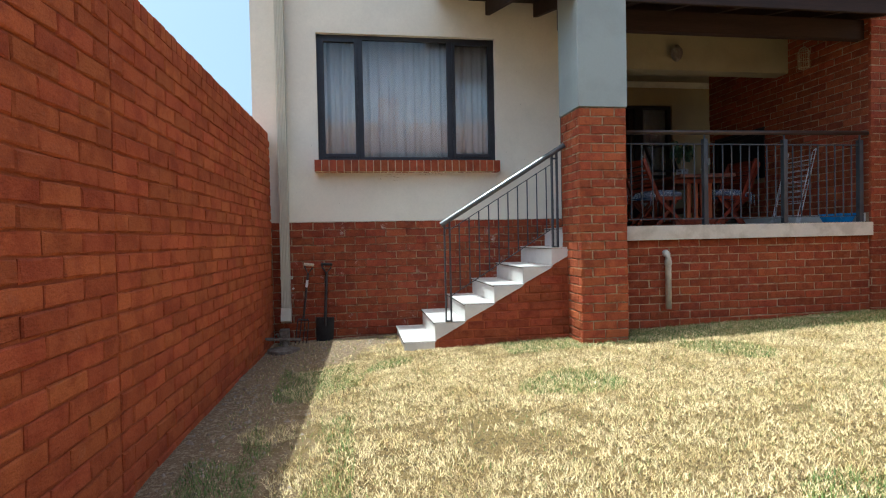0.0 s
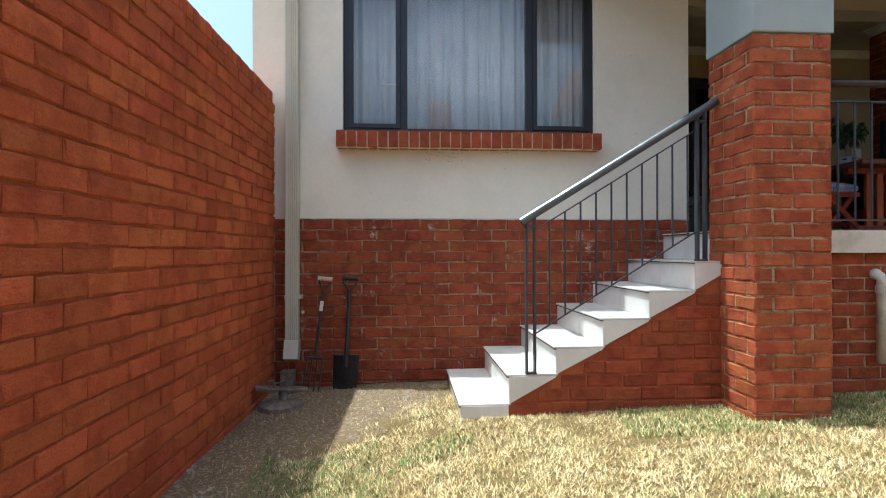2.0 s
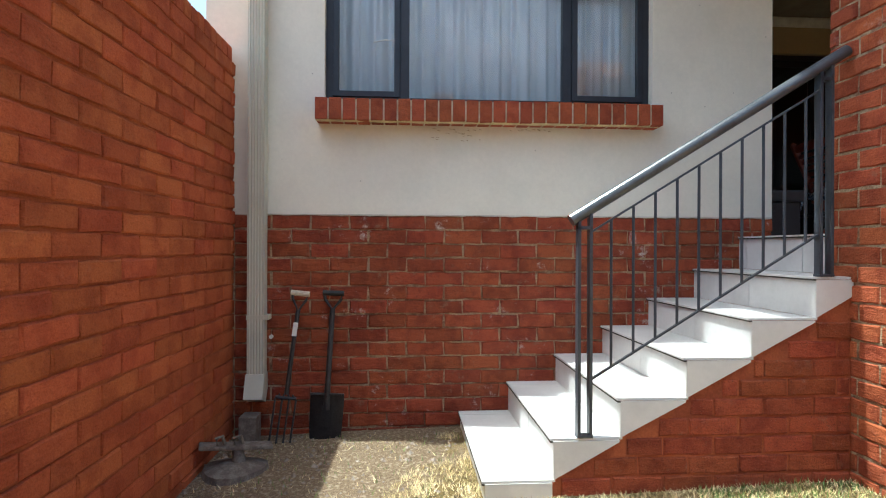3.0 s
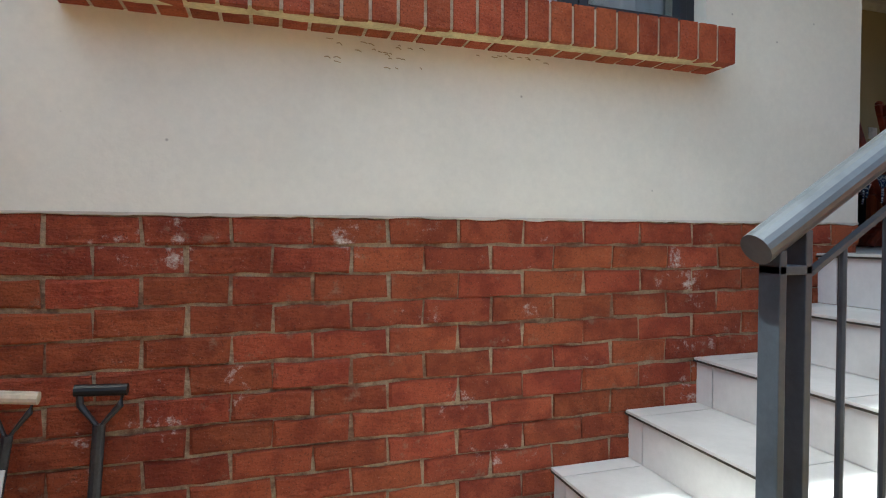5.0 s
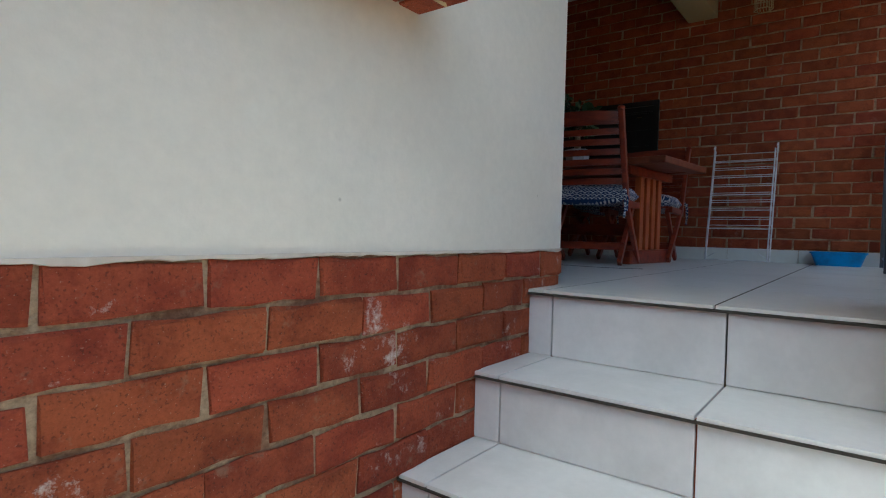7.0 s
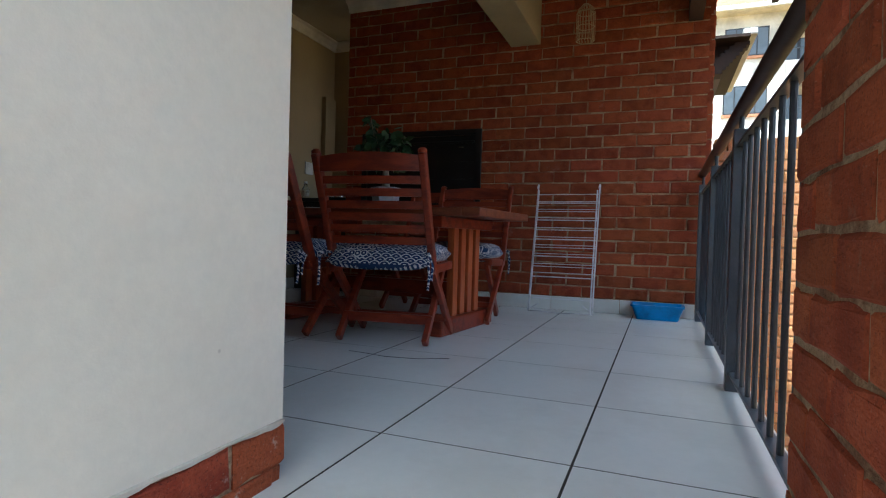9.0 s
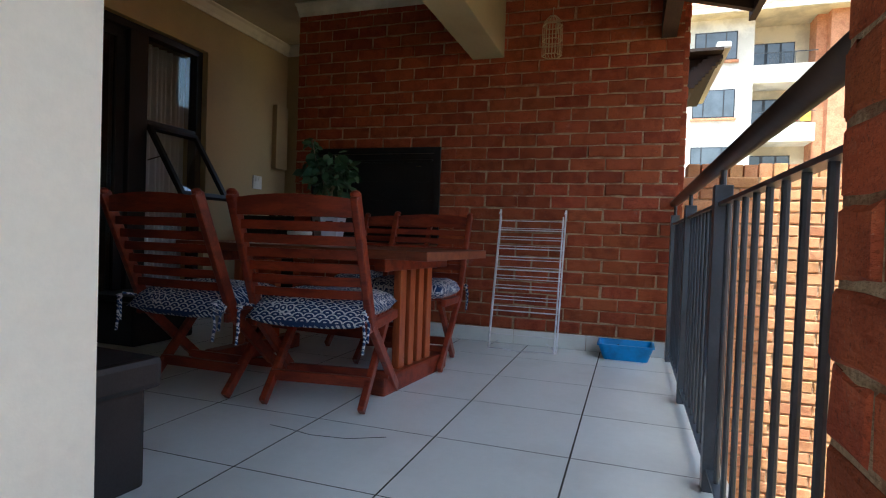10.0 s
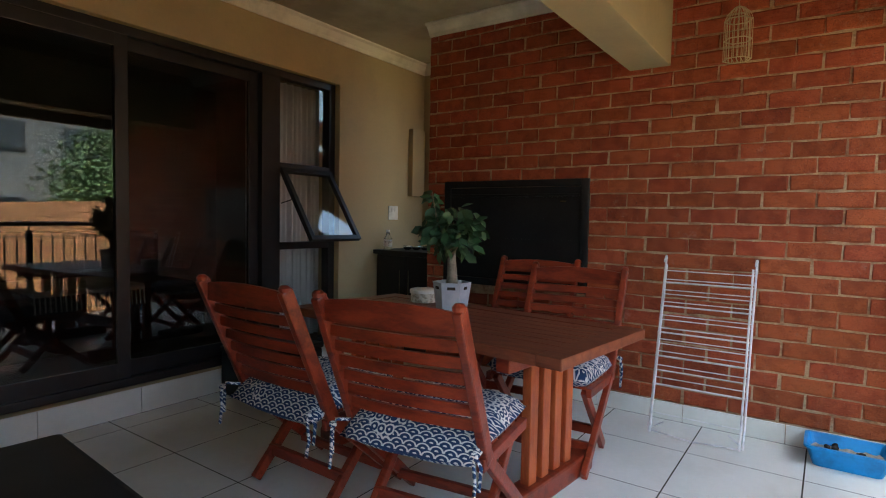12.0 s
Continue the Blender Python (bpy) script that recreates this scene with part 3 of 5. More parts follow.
def cornice_run(a, c, inward, name="cornice"):
    """A coved cornice strip along the top of a wall."""
    a, c, inward = Vector(a), Vector(c), Vector(inward)
    bm = bmesh.new()
    prof = [(0, 0), (0, -0.085), (0.012, -0.085), (0.02, -0.06), (0.05, -0.022), (0.075, -0.012), (0.075, 0)]
    ends = [[bm.verts.new(p + inward * q + Vector((0, 0, z))) for q, z in prof] for p in (a, c)]
    n = len(prof)
    for k in range(n):
        bm.faces.new((ends[0][k], ends[0][(k + 1) % n], ends[1][(k + 1) % n], ends[1][k]))
    bm.faces.new(ends[0]), bm.faces.new(ends[1])
    return solid(name, bm, "cornice", "pale coved cornice", "cornice", "structure")


cornice_run((CORNER, NORTH - 0.002, 3.648), (6.2, NORTH - 0.002, 3.648), (0, -1, 0))
cornice_run((EAST - 0.004, 6.914, 3.648), (EAST - 0.004, 8.36, 3.648), (-1, 0, 0))
cornice_run((6.198, 8.36, 3.648), (6.198, NORTH, 3.648), (-1, 0, 0))

# terrace deck, front wall and slab edge
terrace_deck = solid("floor", box((STEP_X[6] + 0.012, 5.5, 0.98), (6.2, NORTH, FLOOR - 0.0008)), "grout", "pale square floor tiles with dark joints", "floor", "structure")
solid("slab_edge", box((COL[1] - 0.05, 5.47, 0.975), (EAST, 5.5, FLOOR - 0.006), 0.004), "slab", "pale plastered edge of the terrace slab", "slab edge", "structure")
front_wall = solid("wall_terrace_front", box((COL[1] - 0.2, 5.53, -0.4), (EAST + 0.35, 5.75, 0.978)), "mortar", "red face-brick wall under the terrace", "wall", "structure")

# column
column = solid("brick_column", box((COL[0] + 0.004, COL[2] + 0.004, -0.4), (COL[1] - 0.004, COL[3] - 0.004, 2.258)), "mortar_dark", "square face-brick column with a painted upper part", "column", "structure")
part("upper_column", box((COL[0] - 0.012, COL[2] - 0.012, 2.262), (COL[1] + 0.012, COL[3] + 0.012, 4.2), 0.008), "grey_paint", column, "smooth grey-green painted plaster")

# boundary walls
WALL_TURN = -1.6                    # the boundary wall is not quite square to the house
WALL_AT = pose(-1.305, FRONT, 0, 0, 0, WALL_TURN)
west_wall = solid("wall_west", box((-0.22, -11.6, -0.6), (-0.004, -0.002, 2.165), m=WALL_AT), "mortar_red", "tall red face-brick boundary wall", "wall", "structure")
yard_wall = solid("wall_yard_east", box((EAST + 0.22, -5.0, -0.6), (EAST + 0.44, 5.49, 2.318)), "mortar", "red face-brick boundary wall with sunlight put into its pale colour", "wall", "structure")
solid("wall_south", box((WEST - 0.6, -5.2, -0.6), (EAST + 0.44, -5.0, 1.9)), "brick_wall", "brick wall across the end of the garden", "wall", "structure")

# ---- terrace roof ----
def build_roof():
    roof = thing("lean_to_roof", "dark timber lean-to roof over the terrace front", "roof")
    part("fascia", box((1.09, 5.11, 3.285), (EAST + 0.1, 5.148, 3.45)), "timber", roof)
    part("roof_board", prism([(5.08, 3.452), (6.68, 3.862), (6.68, 3.922), (5.08, 3.512)], 1.0, EAST + 0.1, "x"), "timber", roof)
    part("wall_plate", box((1.76, 5.57, 3.185), (EAST, 5.66, 3.40)), "timber", roof)
    for k in range(8):
        x = 1.2 + k * 0.585
        part("rafter", prism([(5.15, 3.30), (6.68, 3.70), (6.68, 3.858), (5.15, 3.458)], x, x + 0.05, "x"), "timber", roof)
    for k in range(7):
        y = 5.2 + k * 0.2
        z = 3.452 + (y - 5.08) * 0.25625
        part("tile_batten", box((1.02, y, z + 0.062), (EAST + 0.08, y + 0.04, z + 0.09)), "timber", roof)
    # Extra board out of view, added to keep sun off the top treads.
    part("side_board", prism([(5.6, 3.60), (6.68, 3.876), (6.68, 3.936), (5.6, 3.66)], 0.62, 0.998, "x"), "timber", roof)
    return roof


build_roof()


# ---- stair ----
def build_stair():
    stair = tagged(new("staircase"), "straight outdoor stair in pale ceramic tiles", "staircase")
    pts = [(STEP_X[0] + 0.012, -0.35)]
    for k in range(6):
        pts.append((STEP_X[k] + 0.012, STEP_Z[k] - 0.011))
        pts.append((STEP_X[k + 1] + 0.012, STEP_Z[k] - 0.011))
    pts += [(STEP_X[6] + 0.012, STEP_Z[5] - 0.011), (STEP_X[6] + 0.012, -0.35)]
    part("stair_core", prism(pts, STAIR_OUT + 0.012, FRONT - 0.001), "mortar_red", stair)
    joints = [STAIR_OUT, 5.927, 6.415, FRONT - 0.002]
    for k in range(6):
        lower = STEP_Z[k - 1] if k else -0.12
        for y0, y1 in zip(joints, joints[1:]):
            g = 0.0025
            part("tread_tile", box((STEP_X[k] - 0.012, y0 + g, STEP_Z[k] - 0.010), (STEP_X[k + 1] + 0.010, y1 - g, STEP_Z[k]), 0.0015), "tile_stair", stair)
            part("riser_tile", box((STEP_X[k], y0 + g, lower + 0.002), (STEP_X[k] + 0.011, y1 - g, STEP_Z[k] - 0.017), 0.001), "tile_stair", stair)
        part("nosing_strip", box((STEP_X[k] - 0.014, STAIR_OUT - 0.004, STEP_Z[k] - 0.0165), (STEP_X[k] - 0.001, FRONT - 0.002, STEP_Z[k] - 0.0102)), "grout", stair, "thin dark edge strip")
        x0, x1 = STEP_X[k] + 0.001, STEP_X[k + 1]
        low0 = STEP_Z[k - 1] if k else -0.12
        part("side_tile", prism([(x0, STEP_Z[k] - 0.012), (x0, low0), (x1 - 0.004, STEP_Z[k] - (0.02 if k else 0.15)), (x1 - 0.004, STEP_Z[k] - 0.012)], STAIR_OUT - 0.002, STAIR_OUT + 0.009), "tile_stair", stair)
    for y0, y1 in zip(joints, joints[1:]):
        part("riser_tile", box((STEP_X[6], y0 + 0.0025, STEP_Z[5] + 0.002), (STEP_X[6] + 0.011, y1 - 0.0025, FLOOR - 0.017), 0.001), "tile_stair", stair)
    part("nosing_strip", box((STEP_X[6] - 0.014, STAIR_OUT + 0.1, FLOOR - 0.0165), (STEP_X[6] - 0.001, FRONT - 0.002, FLOOR - 0.0102)), "grout", stair)
    return stair


stair = build_stair()


# ---- rails ----
def build_stair_rail():
    rail = thing("stair_railing", "dark steel stair railing with a round handrail", "railing")
    y = 5.456
    a, c = Vector((0.458, y, 1.172)), Vector((1.735, y, 1.955))
    slope = (c.z - a.z) / (c.x - a.x)

    def top(x):
        return a.z + slope * (x - a.x)
    part("handrail", tube([a, c], 0.027, 18), "rail", rail, "round grey-blue handrail with an open end", smooth=False)
    for px, pz in ((0.492, STEP_Z[1]), (1.602, STEP_Z[5])):
        for dx in (0.0, 0.052):
            part("post", box((px + dx - 0.007, y - 0.02, pz), (px + dx + 0.007, y + 0.02, top(px + dx) - 0.022), 0.002), "steel", rail)
        part("post_foot", box((px - 0.009, y - 0.022, pz), (px + 0.061, y + 0.022, pz + 0.012), 0.002), "steel", rail)
        part("post_cap", box((px - 0.007, y - 0.02, top(px) - 0.06), (px + 0.059, y + 0.02, top(px) - 0.045), 0.002), "steel", rail)
    for off in (-0.105, -0.755):
        part("rail_bar", bar((0.545, y, top(0.545) + off), (1.602, y, top(1.602) + off), 0.014, 0.008), "steel", rail)
    for k in range(10):
        x = 0.64 + k * 0.1
        part("baluster", tube([(x, y, top(x) - 0.755), (x, y, top(x) - 0.105)], 0.0065, 8), "steel", rail)
    return rail


build_stair_rail()


def build_terrace_rail():
    rail = thing("terrace_railing", "dark steel terrace railing with a brown round handrail", "railing")
    y, posts = 5.537, [2.262, 3.345, 4.30, 5.25]
    part("handrail", tube([(COL[1], y, 2.108), (EAST, y, 2.125)], 0.025, 20), "rail_brown", rail, "round brown handrail", smooth=True)
    part("post", box((2.266, y - 0.022, FLOOR), (2.29, y + 0.01, 2.045), 0.002), "steel", rail)
    for z in (1.28, 1.48, 1.68, 1.88):
        part("bolt", tube([(2.222, y - 0.006, z), (2.268, y - 0.006, z)], 0.008, 8), "steel", rail)
    for x in posts[1:]:
        part("post", box((x - 0.025, y - 0.025, FLOOR), (x + 0.025, y + 0.025, 2.045), 0.003), "steel", rail)
        part("pin", tube([(x, y, 2.04), (x, y, 2.115)], 0.009, 8), "steel", rail)
    for x0, x1 in zip(posts, posts[1:]):
        for z in (1.988, 1.195):
            part("rail_bar", box((x0 + 0.02, y - 0.015, z - 0.005), (x1 - 0.02, y + 0.015, z + 0.005)), "steel", rail)
        n = 8
        for k in range(1, n + 1):
            x = x0 + (x1 - x0) * k / (n + 1)
            part("baluster", tube([(x, y, 1.195), (x, y, 1.985)], 0.0075, 8), "steel", rail)
    return rail


build_terrace_rail()


# ---- front window ----
def build_front_window():
    x0, x1, z0, z1 = WIN
    y = FRONT + 0.06
    win = tagged(new("window_1"), "wide three-light window in a charcoal metal frame", "window", kind="structure")
    f = 0.045
    bars = [(x0, x0 + f), (-0.305, -0.245), (0.735, 0.795), (x1 - f, x1)]
    for a, c in bars:
        part("window_frame", box((a, y, z0), (c, y + 0.05, z1), 0.003), "window_frame", win)
    for z in (z0, z1 - f):
        for (a0, a1), (c0, c1) in zip(bars, bars[1:]):
            part("window_frame", box((a1, y + 0.001, z), (c0, y + 0.049, z + f), 0.003), "window_frame", win)
    for side in ((x0 + f, -0.305), (0.795, x1 - f)):
        a, c = side
        for lo, hi in (((a, z0 + f), (a + 0.035, z1 - f)), ((c - 0.035, z0 + f), (c, z1 - f)), ((a + 0.035, z0 + f), (c - 0.035, z0 + f + 0.035)), ((a + 0.035, z1 - f - 0.035), (c - 0.035, z1 - f))):
            part("sash", box((lo[0], y - 0.012, lo[1]), (hi[0], y + 0.03, hi[1]), 0.002), "window_frame", win)
    for a, c in zip(bars, bars[1:]):
        p = part("pane", box((a[1] - 0.005, y + 0.022, z0 + 0.02), (c[0] + 0.005, y + 0.026, z1 - 0.02)), "glass", win)
        p.visible_shadow = False
    bm = bmesh.new()
    n = 420
    rows = []
    for z in (z0 - 0.1, z1 + 0.1):
        row = []
        for i in range(n + 1):
            x = x0 - 0.1 + (x1 - x0 + 0.2) * i / n
            d = 0.022 * math.sin(x * 46 + 1.6 * math.sin(x * 7)) + 0.012 * math.sin(x * 97 + 2)
            row.append(bm.verts.new((x + 0.006 * math.sin(x * 60), FRONT + 0.30 + d, z)))
        rows.append(row)
    for i in range(n):
        bm.faces.new((rows[0][i], rows[0][i + 1], rows[1][i + 1], rows[1][i]))
    cur = solid("curtain", bm, "curtain", "pale sheer curtain hanging in folds behind the window", "curtain", smooth=True)
    sol = cur.modifiers.new("thickness", "SOLIDIFY")
    sol.thickness = 0.002
    part("pull_ring", tube([(-0.47, y - 0.02, 2.33), (-0.40, y - 0.025, 2.345), (-0.335, y - 0.02, 2.345)], 0.004, 6), "white_plastic", win, "small white window stay")
    return win


build_front_window()
sill = tagged(new("window_sill_bricks"), "sill of red bricks laid on edge", "window sill", kind="structure")
part("mortar_bed", box((-0.797, 6.368, 1.812), (1.308, FRONT + 0.05, 1.930)), "mortar_pale", sill)
for k in range(26):
    bx = -0.80 + k * 0.0815
    ob = part("brick", box((bx, 6.362, 1.808), (bx + 0.0715, FRONT + 0.055, 1.935), 0.003, Matrix.Translation((0, 0, random.uniform(-0.002, 0.002)))), "brick_house", sill)

# ---- downpipe ----
def build_downpipe():
    pipe = thing("downpipe", "fluted cream metal downpipe with a kicked-out shoe", "downpipe")
    w, d = 0.1, 0.075
    bm = bmesh.new()
    outline = [(0, 0), (0, -d)]
    for k in range(12):
        outline.append((w * (k + 0.25) / 12, -d - (0.004 if k % 2 else 0.0)))
        outline.append((w * (k + 0.75) / 12, -d - (0.004 if k % 2 else 0.0)))
    outline += [(w, -d), (w, 0)]
    levels = [(0.30, 0.0), (6.1, 0.0)]
    rings = [[bm.verts.new((-1.20 + a, FRONT - 0.012 + c, z)) for a, c in outline] for z, _ in levels]
    m = len(outline)
    for k in range(m):
        bm.faces.new((rings[0][k], rings[0][(k + 1) % m], rings[1][(k + 1) % m], rings[1][k]))
    part("pipe", bm, "gutter", pipe)
    part("shoe", prism([(FRONT - 0.012, 0.30), (FRONT - 0.095, 0.30), (FRONT - 0.145, 0.165), (FRONT - 0.06, 0.13), (FRONT - 0.012, 0.2)], -1.205, -1.095, "x"), "gutter", pipe)
    part("clip", box((-1.205, FRONT - 0.09, 0.62), (-1.075, FRONT - 0.005, 0.65), 0.003), "gutter", pipe)
    return pipe


build_downpipe()

# ---- overflow pipe ----
ovp = thing("waste_pipe", "short cream plastic waste pipe on the brick wall", "pipe")
bmx = bmesh.new()
add_tube(bmx, [(2.865, 5.53, 0.825), (2.865, 5.50, 0.835), (2.865, 5.475, 0.82), (2.865, 5.465, 0.78), (2.865, 5.465, 0.25)], 0.031, 14)
part("pipe_run", bmx, "pipe", ovp, smooth=True)
part("elbow_collar", tube([(2.865, 5.465, 0.71), (2.865, 5.465, 0.76)], 0.036, 14), "pipe", ovp)
part("wall_collar", tube([(2.865, 5.52, 0.83), (2.865, 5.50, 0.835)], 0.038, 14), "pipe", ovp)


# ---- sliding door and side window ----
def build_door():
    x0, x1, z0, z1 = DOOR
    y = NORTH + 0.05
    door = tagged(new("door_1"), "dark bronze sliding glass door with a side window", "door", kind="structure")
    f = 0.05

    def frame_bar(a, c, d, e, name="door_frame", dy=0.0, depth=0.08):
        return part(name, box((a, y - dy, d), (c, y - dy + depth, e), 0.003), "bronze", door)
    frame_bar(x0, x1, z1 - f, z1)
    frame_bar(x0, x1, z0, z0 + 0.045)
    frame_bar(x0, x0 + f, z0 + 0.045, z1 - f)
    frame_bar(x1 - 0.06, x1, z0 + 0.045, z1 - f)
    frame_bar(4.45, 4.60, z0 + 0.045, z1 - f)
    # panels
    for a, c, dy in ((x0 + f, 3.575, 0.02), (3.52, 4.45, -0.02)):
        for lo, hi in (((a, z0 + 0.05), (a + 0.07, z1 - f)), ((c - 0.07, z0 + 0.05), (c, z1 - f)), ((a + 0.07, z0 + 0.05), (c - 0.07, z0 + 0.14)), ((a + 0.07, z1 - f - 0.07), (c - 0.07, z1 - f))):
            part("door_rail", box((lo[0], y + 0.022 - dy, lo[1]), (hi[0], y + 0.058 - dy, hi[1]), 0.003), "bronze", door)
        p = part("pane", box((a + 0.065, y + 0.036 - dy, z0 + 0.13), (c - 0.065, y + 0.042 - dy, z1 - f - 0.065)), "glass_dark", door)
        p.visible_shadow = False
    # side window: fixed, open, fixed
    for z in (2.035, 2.60):
        frame_bar(4.60, x1 - 0.06, z - 0.025, z + 0.025)
    for d, e in ((z0 + 0.05, 2.01), (2.625, z1 - f)):
        p = part("pane", box((4.595, y + 0.036, d), (x1 - 0.055, y + 0.041, e)), "glass", door)
        p.visible_shadow = False
    sash = tagged(new("open_sash"), "top-hung sash pushed open")
    sash.parent = door
    sash.matrix_world = pose(0, y + 0.01, 2.585, -33, 0, 0)
    w0, w1, h = 4.605, x1 - 0.045, 0.60
    for lo, hi in (((w0, -h), (w0 + 0.035, 0)), ((w1 - 0.035, -h), (w1, 0)), ((w0 + 0.035, -h), (w1 - 0.035, -h + 0.035)), ((w0 + 0.035, -0.035), (w1 - 0.035, 0))):
        part("sash_bar", box((lo[0], -0.02, lo[1]), (hi[0], 0.015, hi[1]), 0.002), "bronze", sash)
    p = part("pane", box((w0 + 0.03, -0.005, -h + 0.03), (w1 - 0.03, 0.0, -0.03)), "glass", sash)
    p.visible_shadow = False
    part("stay", tube([(4.63, y + 0.02, 2.34), (4.63, y - 0.16, 2.38)], 0.004, 6), "bronze", door)
    return door


build_door()
bmx = bmesh.new()
rws = []
for z in (1.3, 3.25):
    rws.append([bmx.verts.new((4.5 + 0.8 * i / 160, NORTH + 0.30 + 0.02 * math.sin(i * 0.45) + 0.008 * math.sin(i * 1.1), z)) for i in range(161)])
for i in range(160):
    bmx.faces.new((rws[0][i], rws[0][i + 1], rws[1][i + 1], rws[1][i]))
cur2 = solid("curtain", bmx, "curtain", "pale curtain hanging behind the side window", "curtain", smooth=True)
cur2.modifiers.new("thickness", "SOLIDIFY").thickness = 0.002

# lounge: couch with a throw, dim lamp, plant
couch = thing("couch", "dark couch in the lounge with a pale fringed throw", "couch")
part("seat", box((2.6, 10.0, 1.29), (4.6, 10.8, 1.72), 0.06), "cloth_dark", couch)
part("backrest", box((2.6, 10.7, 1.6), (4.6, 10.95, 2.1), 0.06), "cloth_dark", couch)
part("throw", box((3.4, 9.97, 1.70), (4.1, 10.75, 1.745), 0.02), "cloth_pale", couch, "pale fringed throw")
for k in range(24):
    part("fringe", tube([(3.41 + k * 0.0295, 9.972, 1.71), (3.41 + k * 0.0295, 9.96, 1.60)], 0.005, 5), "cloth_pale", couch)
lamp_ob = thing("ceiling_downlight", "small lit downlight in the lounge ceiling", "downlight", at=pose(3.72, 11.4, 3.9))
m_lit = bpy.data.materials.new("lit_bulb")
m_lit.use_nodes = True
m_lit.node_tree.nodes["Principled BSDF"].inputs["Emission Color"].default_value = (1.0, 0.75, 0.4, 1)
m_lit.node_tree.nodes["Principled BSDF"].inputs["Emission Strength"].default_value = 12
M["lit"] = m_lit
part("rim", lathe([(0.05, -0.012), (0.055, 0.0)], 20), "white_plastic", lamp_ob)
part("bulb", lathe([(0.03, -0.018), (0.035, -0.0125)], 16), "lit", lamp_ob)

# ---- plinth and skirting tiles ----
plinth = tagged(new("skirting_plinth"), "pale tiles under the sliding door", "skirting", kind="structure")
px = CORNER
while px < 6.19:
    qx = min(px + 0.497, 6.195)
    part("tile", box((px, NORTH - 0.014, FLOOR), (qx, NORTH - 0.001, DOOR[2] - 0.002 if qx < 5.3 else FLOOR + 0.1), 0.0015), "tile", plinth)
    px += 0.5
skirt = tagged(new("skirting_east"), "pale tile skirting along the brick wall", "skirting", kind="structure")
py = 5.56
while py < 8.36:
    qy = min(py + 0.49, 8.36)
    part("tile", box((EAST - 0.018, py, FLOOR), (EAST - 0.007, qy, FLOOR + 0.10), 0.0015), "tile", skirt)
    py += 0.4935


# ---- built-in grill ----
def build_braai():
    br = thing("built_in_grill", "black steel built-in grill with its shutter closed", "grill")
    y0, y1, z0, z1 = 7.13, 8.20, 1.80, 2.515
    part("body", box((EAST + 0.02, y0 + 0.03, z0 + 0.03), (EAST + 0.34, y1 - 0.03, z1 - 0.03)), "black_steel", br)
    for lo, hi in (((y0, z0), (y0 + 0.05, z1)), ((y1 - 0.05, z0), (y1, z1)), ((y0 + 0.05, z1 - 0.045), (y1 - 0.05, z1)), ((y0 + 0.05, z0), (y1 - 0.05, z0 + 0.045))):
        part("frame", box((EAST - 0.018, lo[0], lo[1]), (EAST + 0.03, hi[0], hi[1]), 0.003), "black_steel", br)
    part("shutter", box((EAST - 0.002, y0 + 0.052, z0 + 0.047), (EAST + 0.018, y1 - 0.052, z1 - 0.047), 0.001), "black_steel", br)
    part("shutter_lip", tube([(EAST - 0.008, y0 + 0.06, z1 - 0.1), (EAST - 0.008, y1 - 0.06, z1 - 0.1)], 0.009, 10), "black_steel", br)
    for k, z in enumerate((1.98, 2.12, 2.26, 2.4)):
        part("slat_rib", box((EAST - 0.005, y0 + 0.062, z), (EAST - 0.001, y1 - 0.062, z + 0.006)), "black_steel", br)
    part("badge", box((EAST - 0.008, 7.28, 2.37), (EAST - 0.0025, 7.32, 2.378)), "chrome", br)
    return br


build_braai()


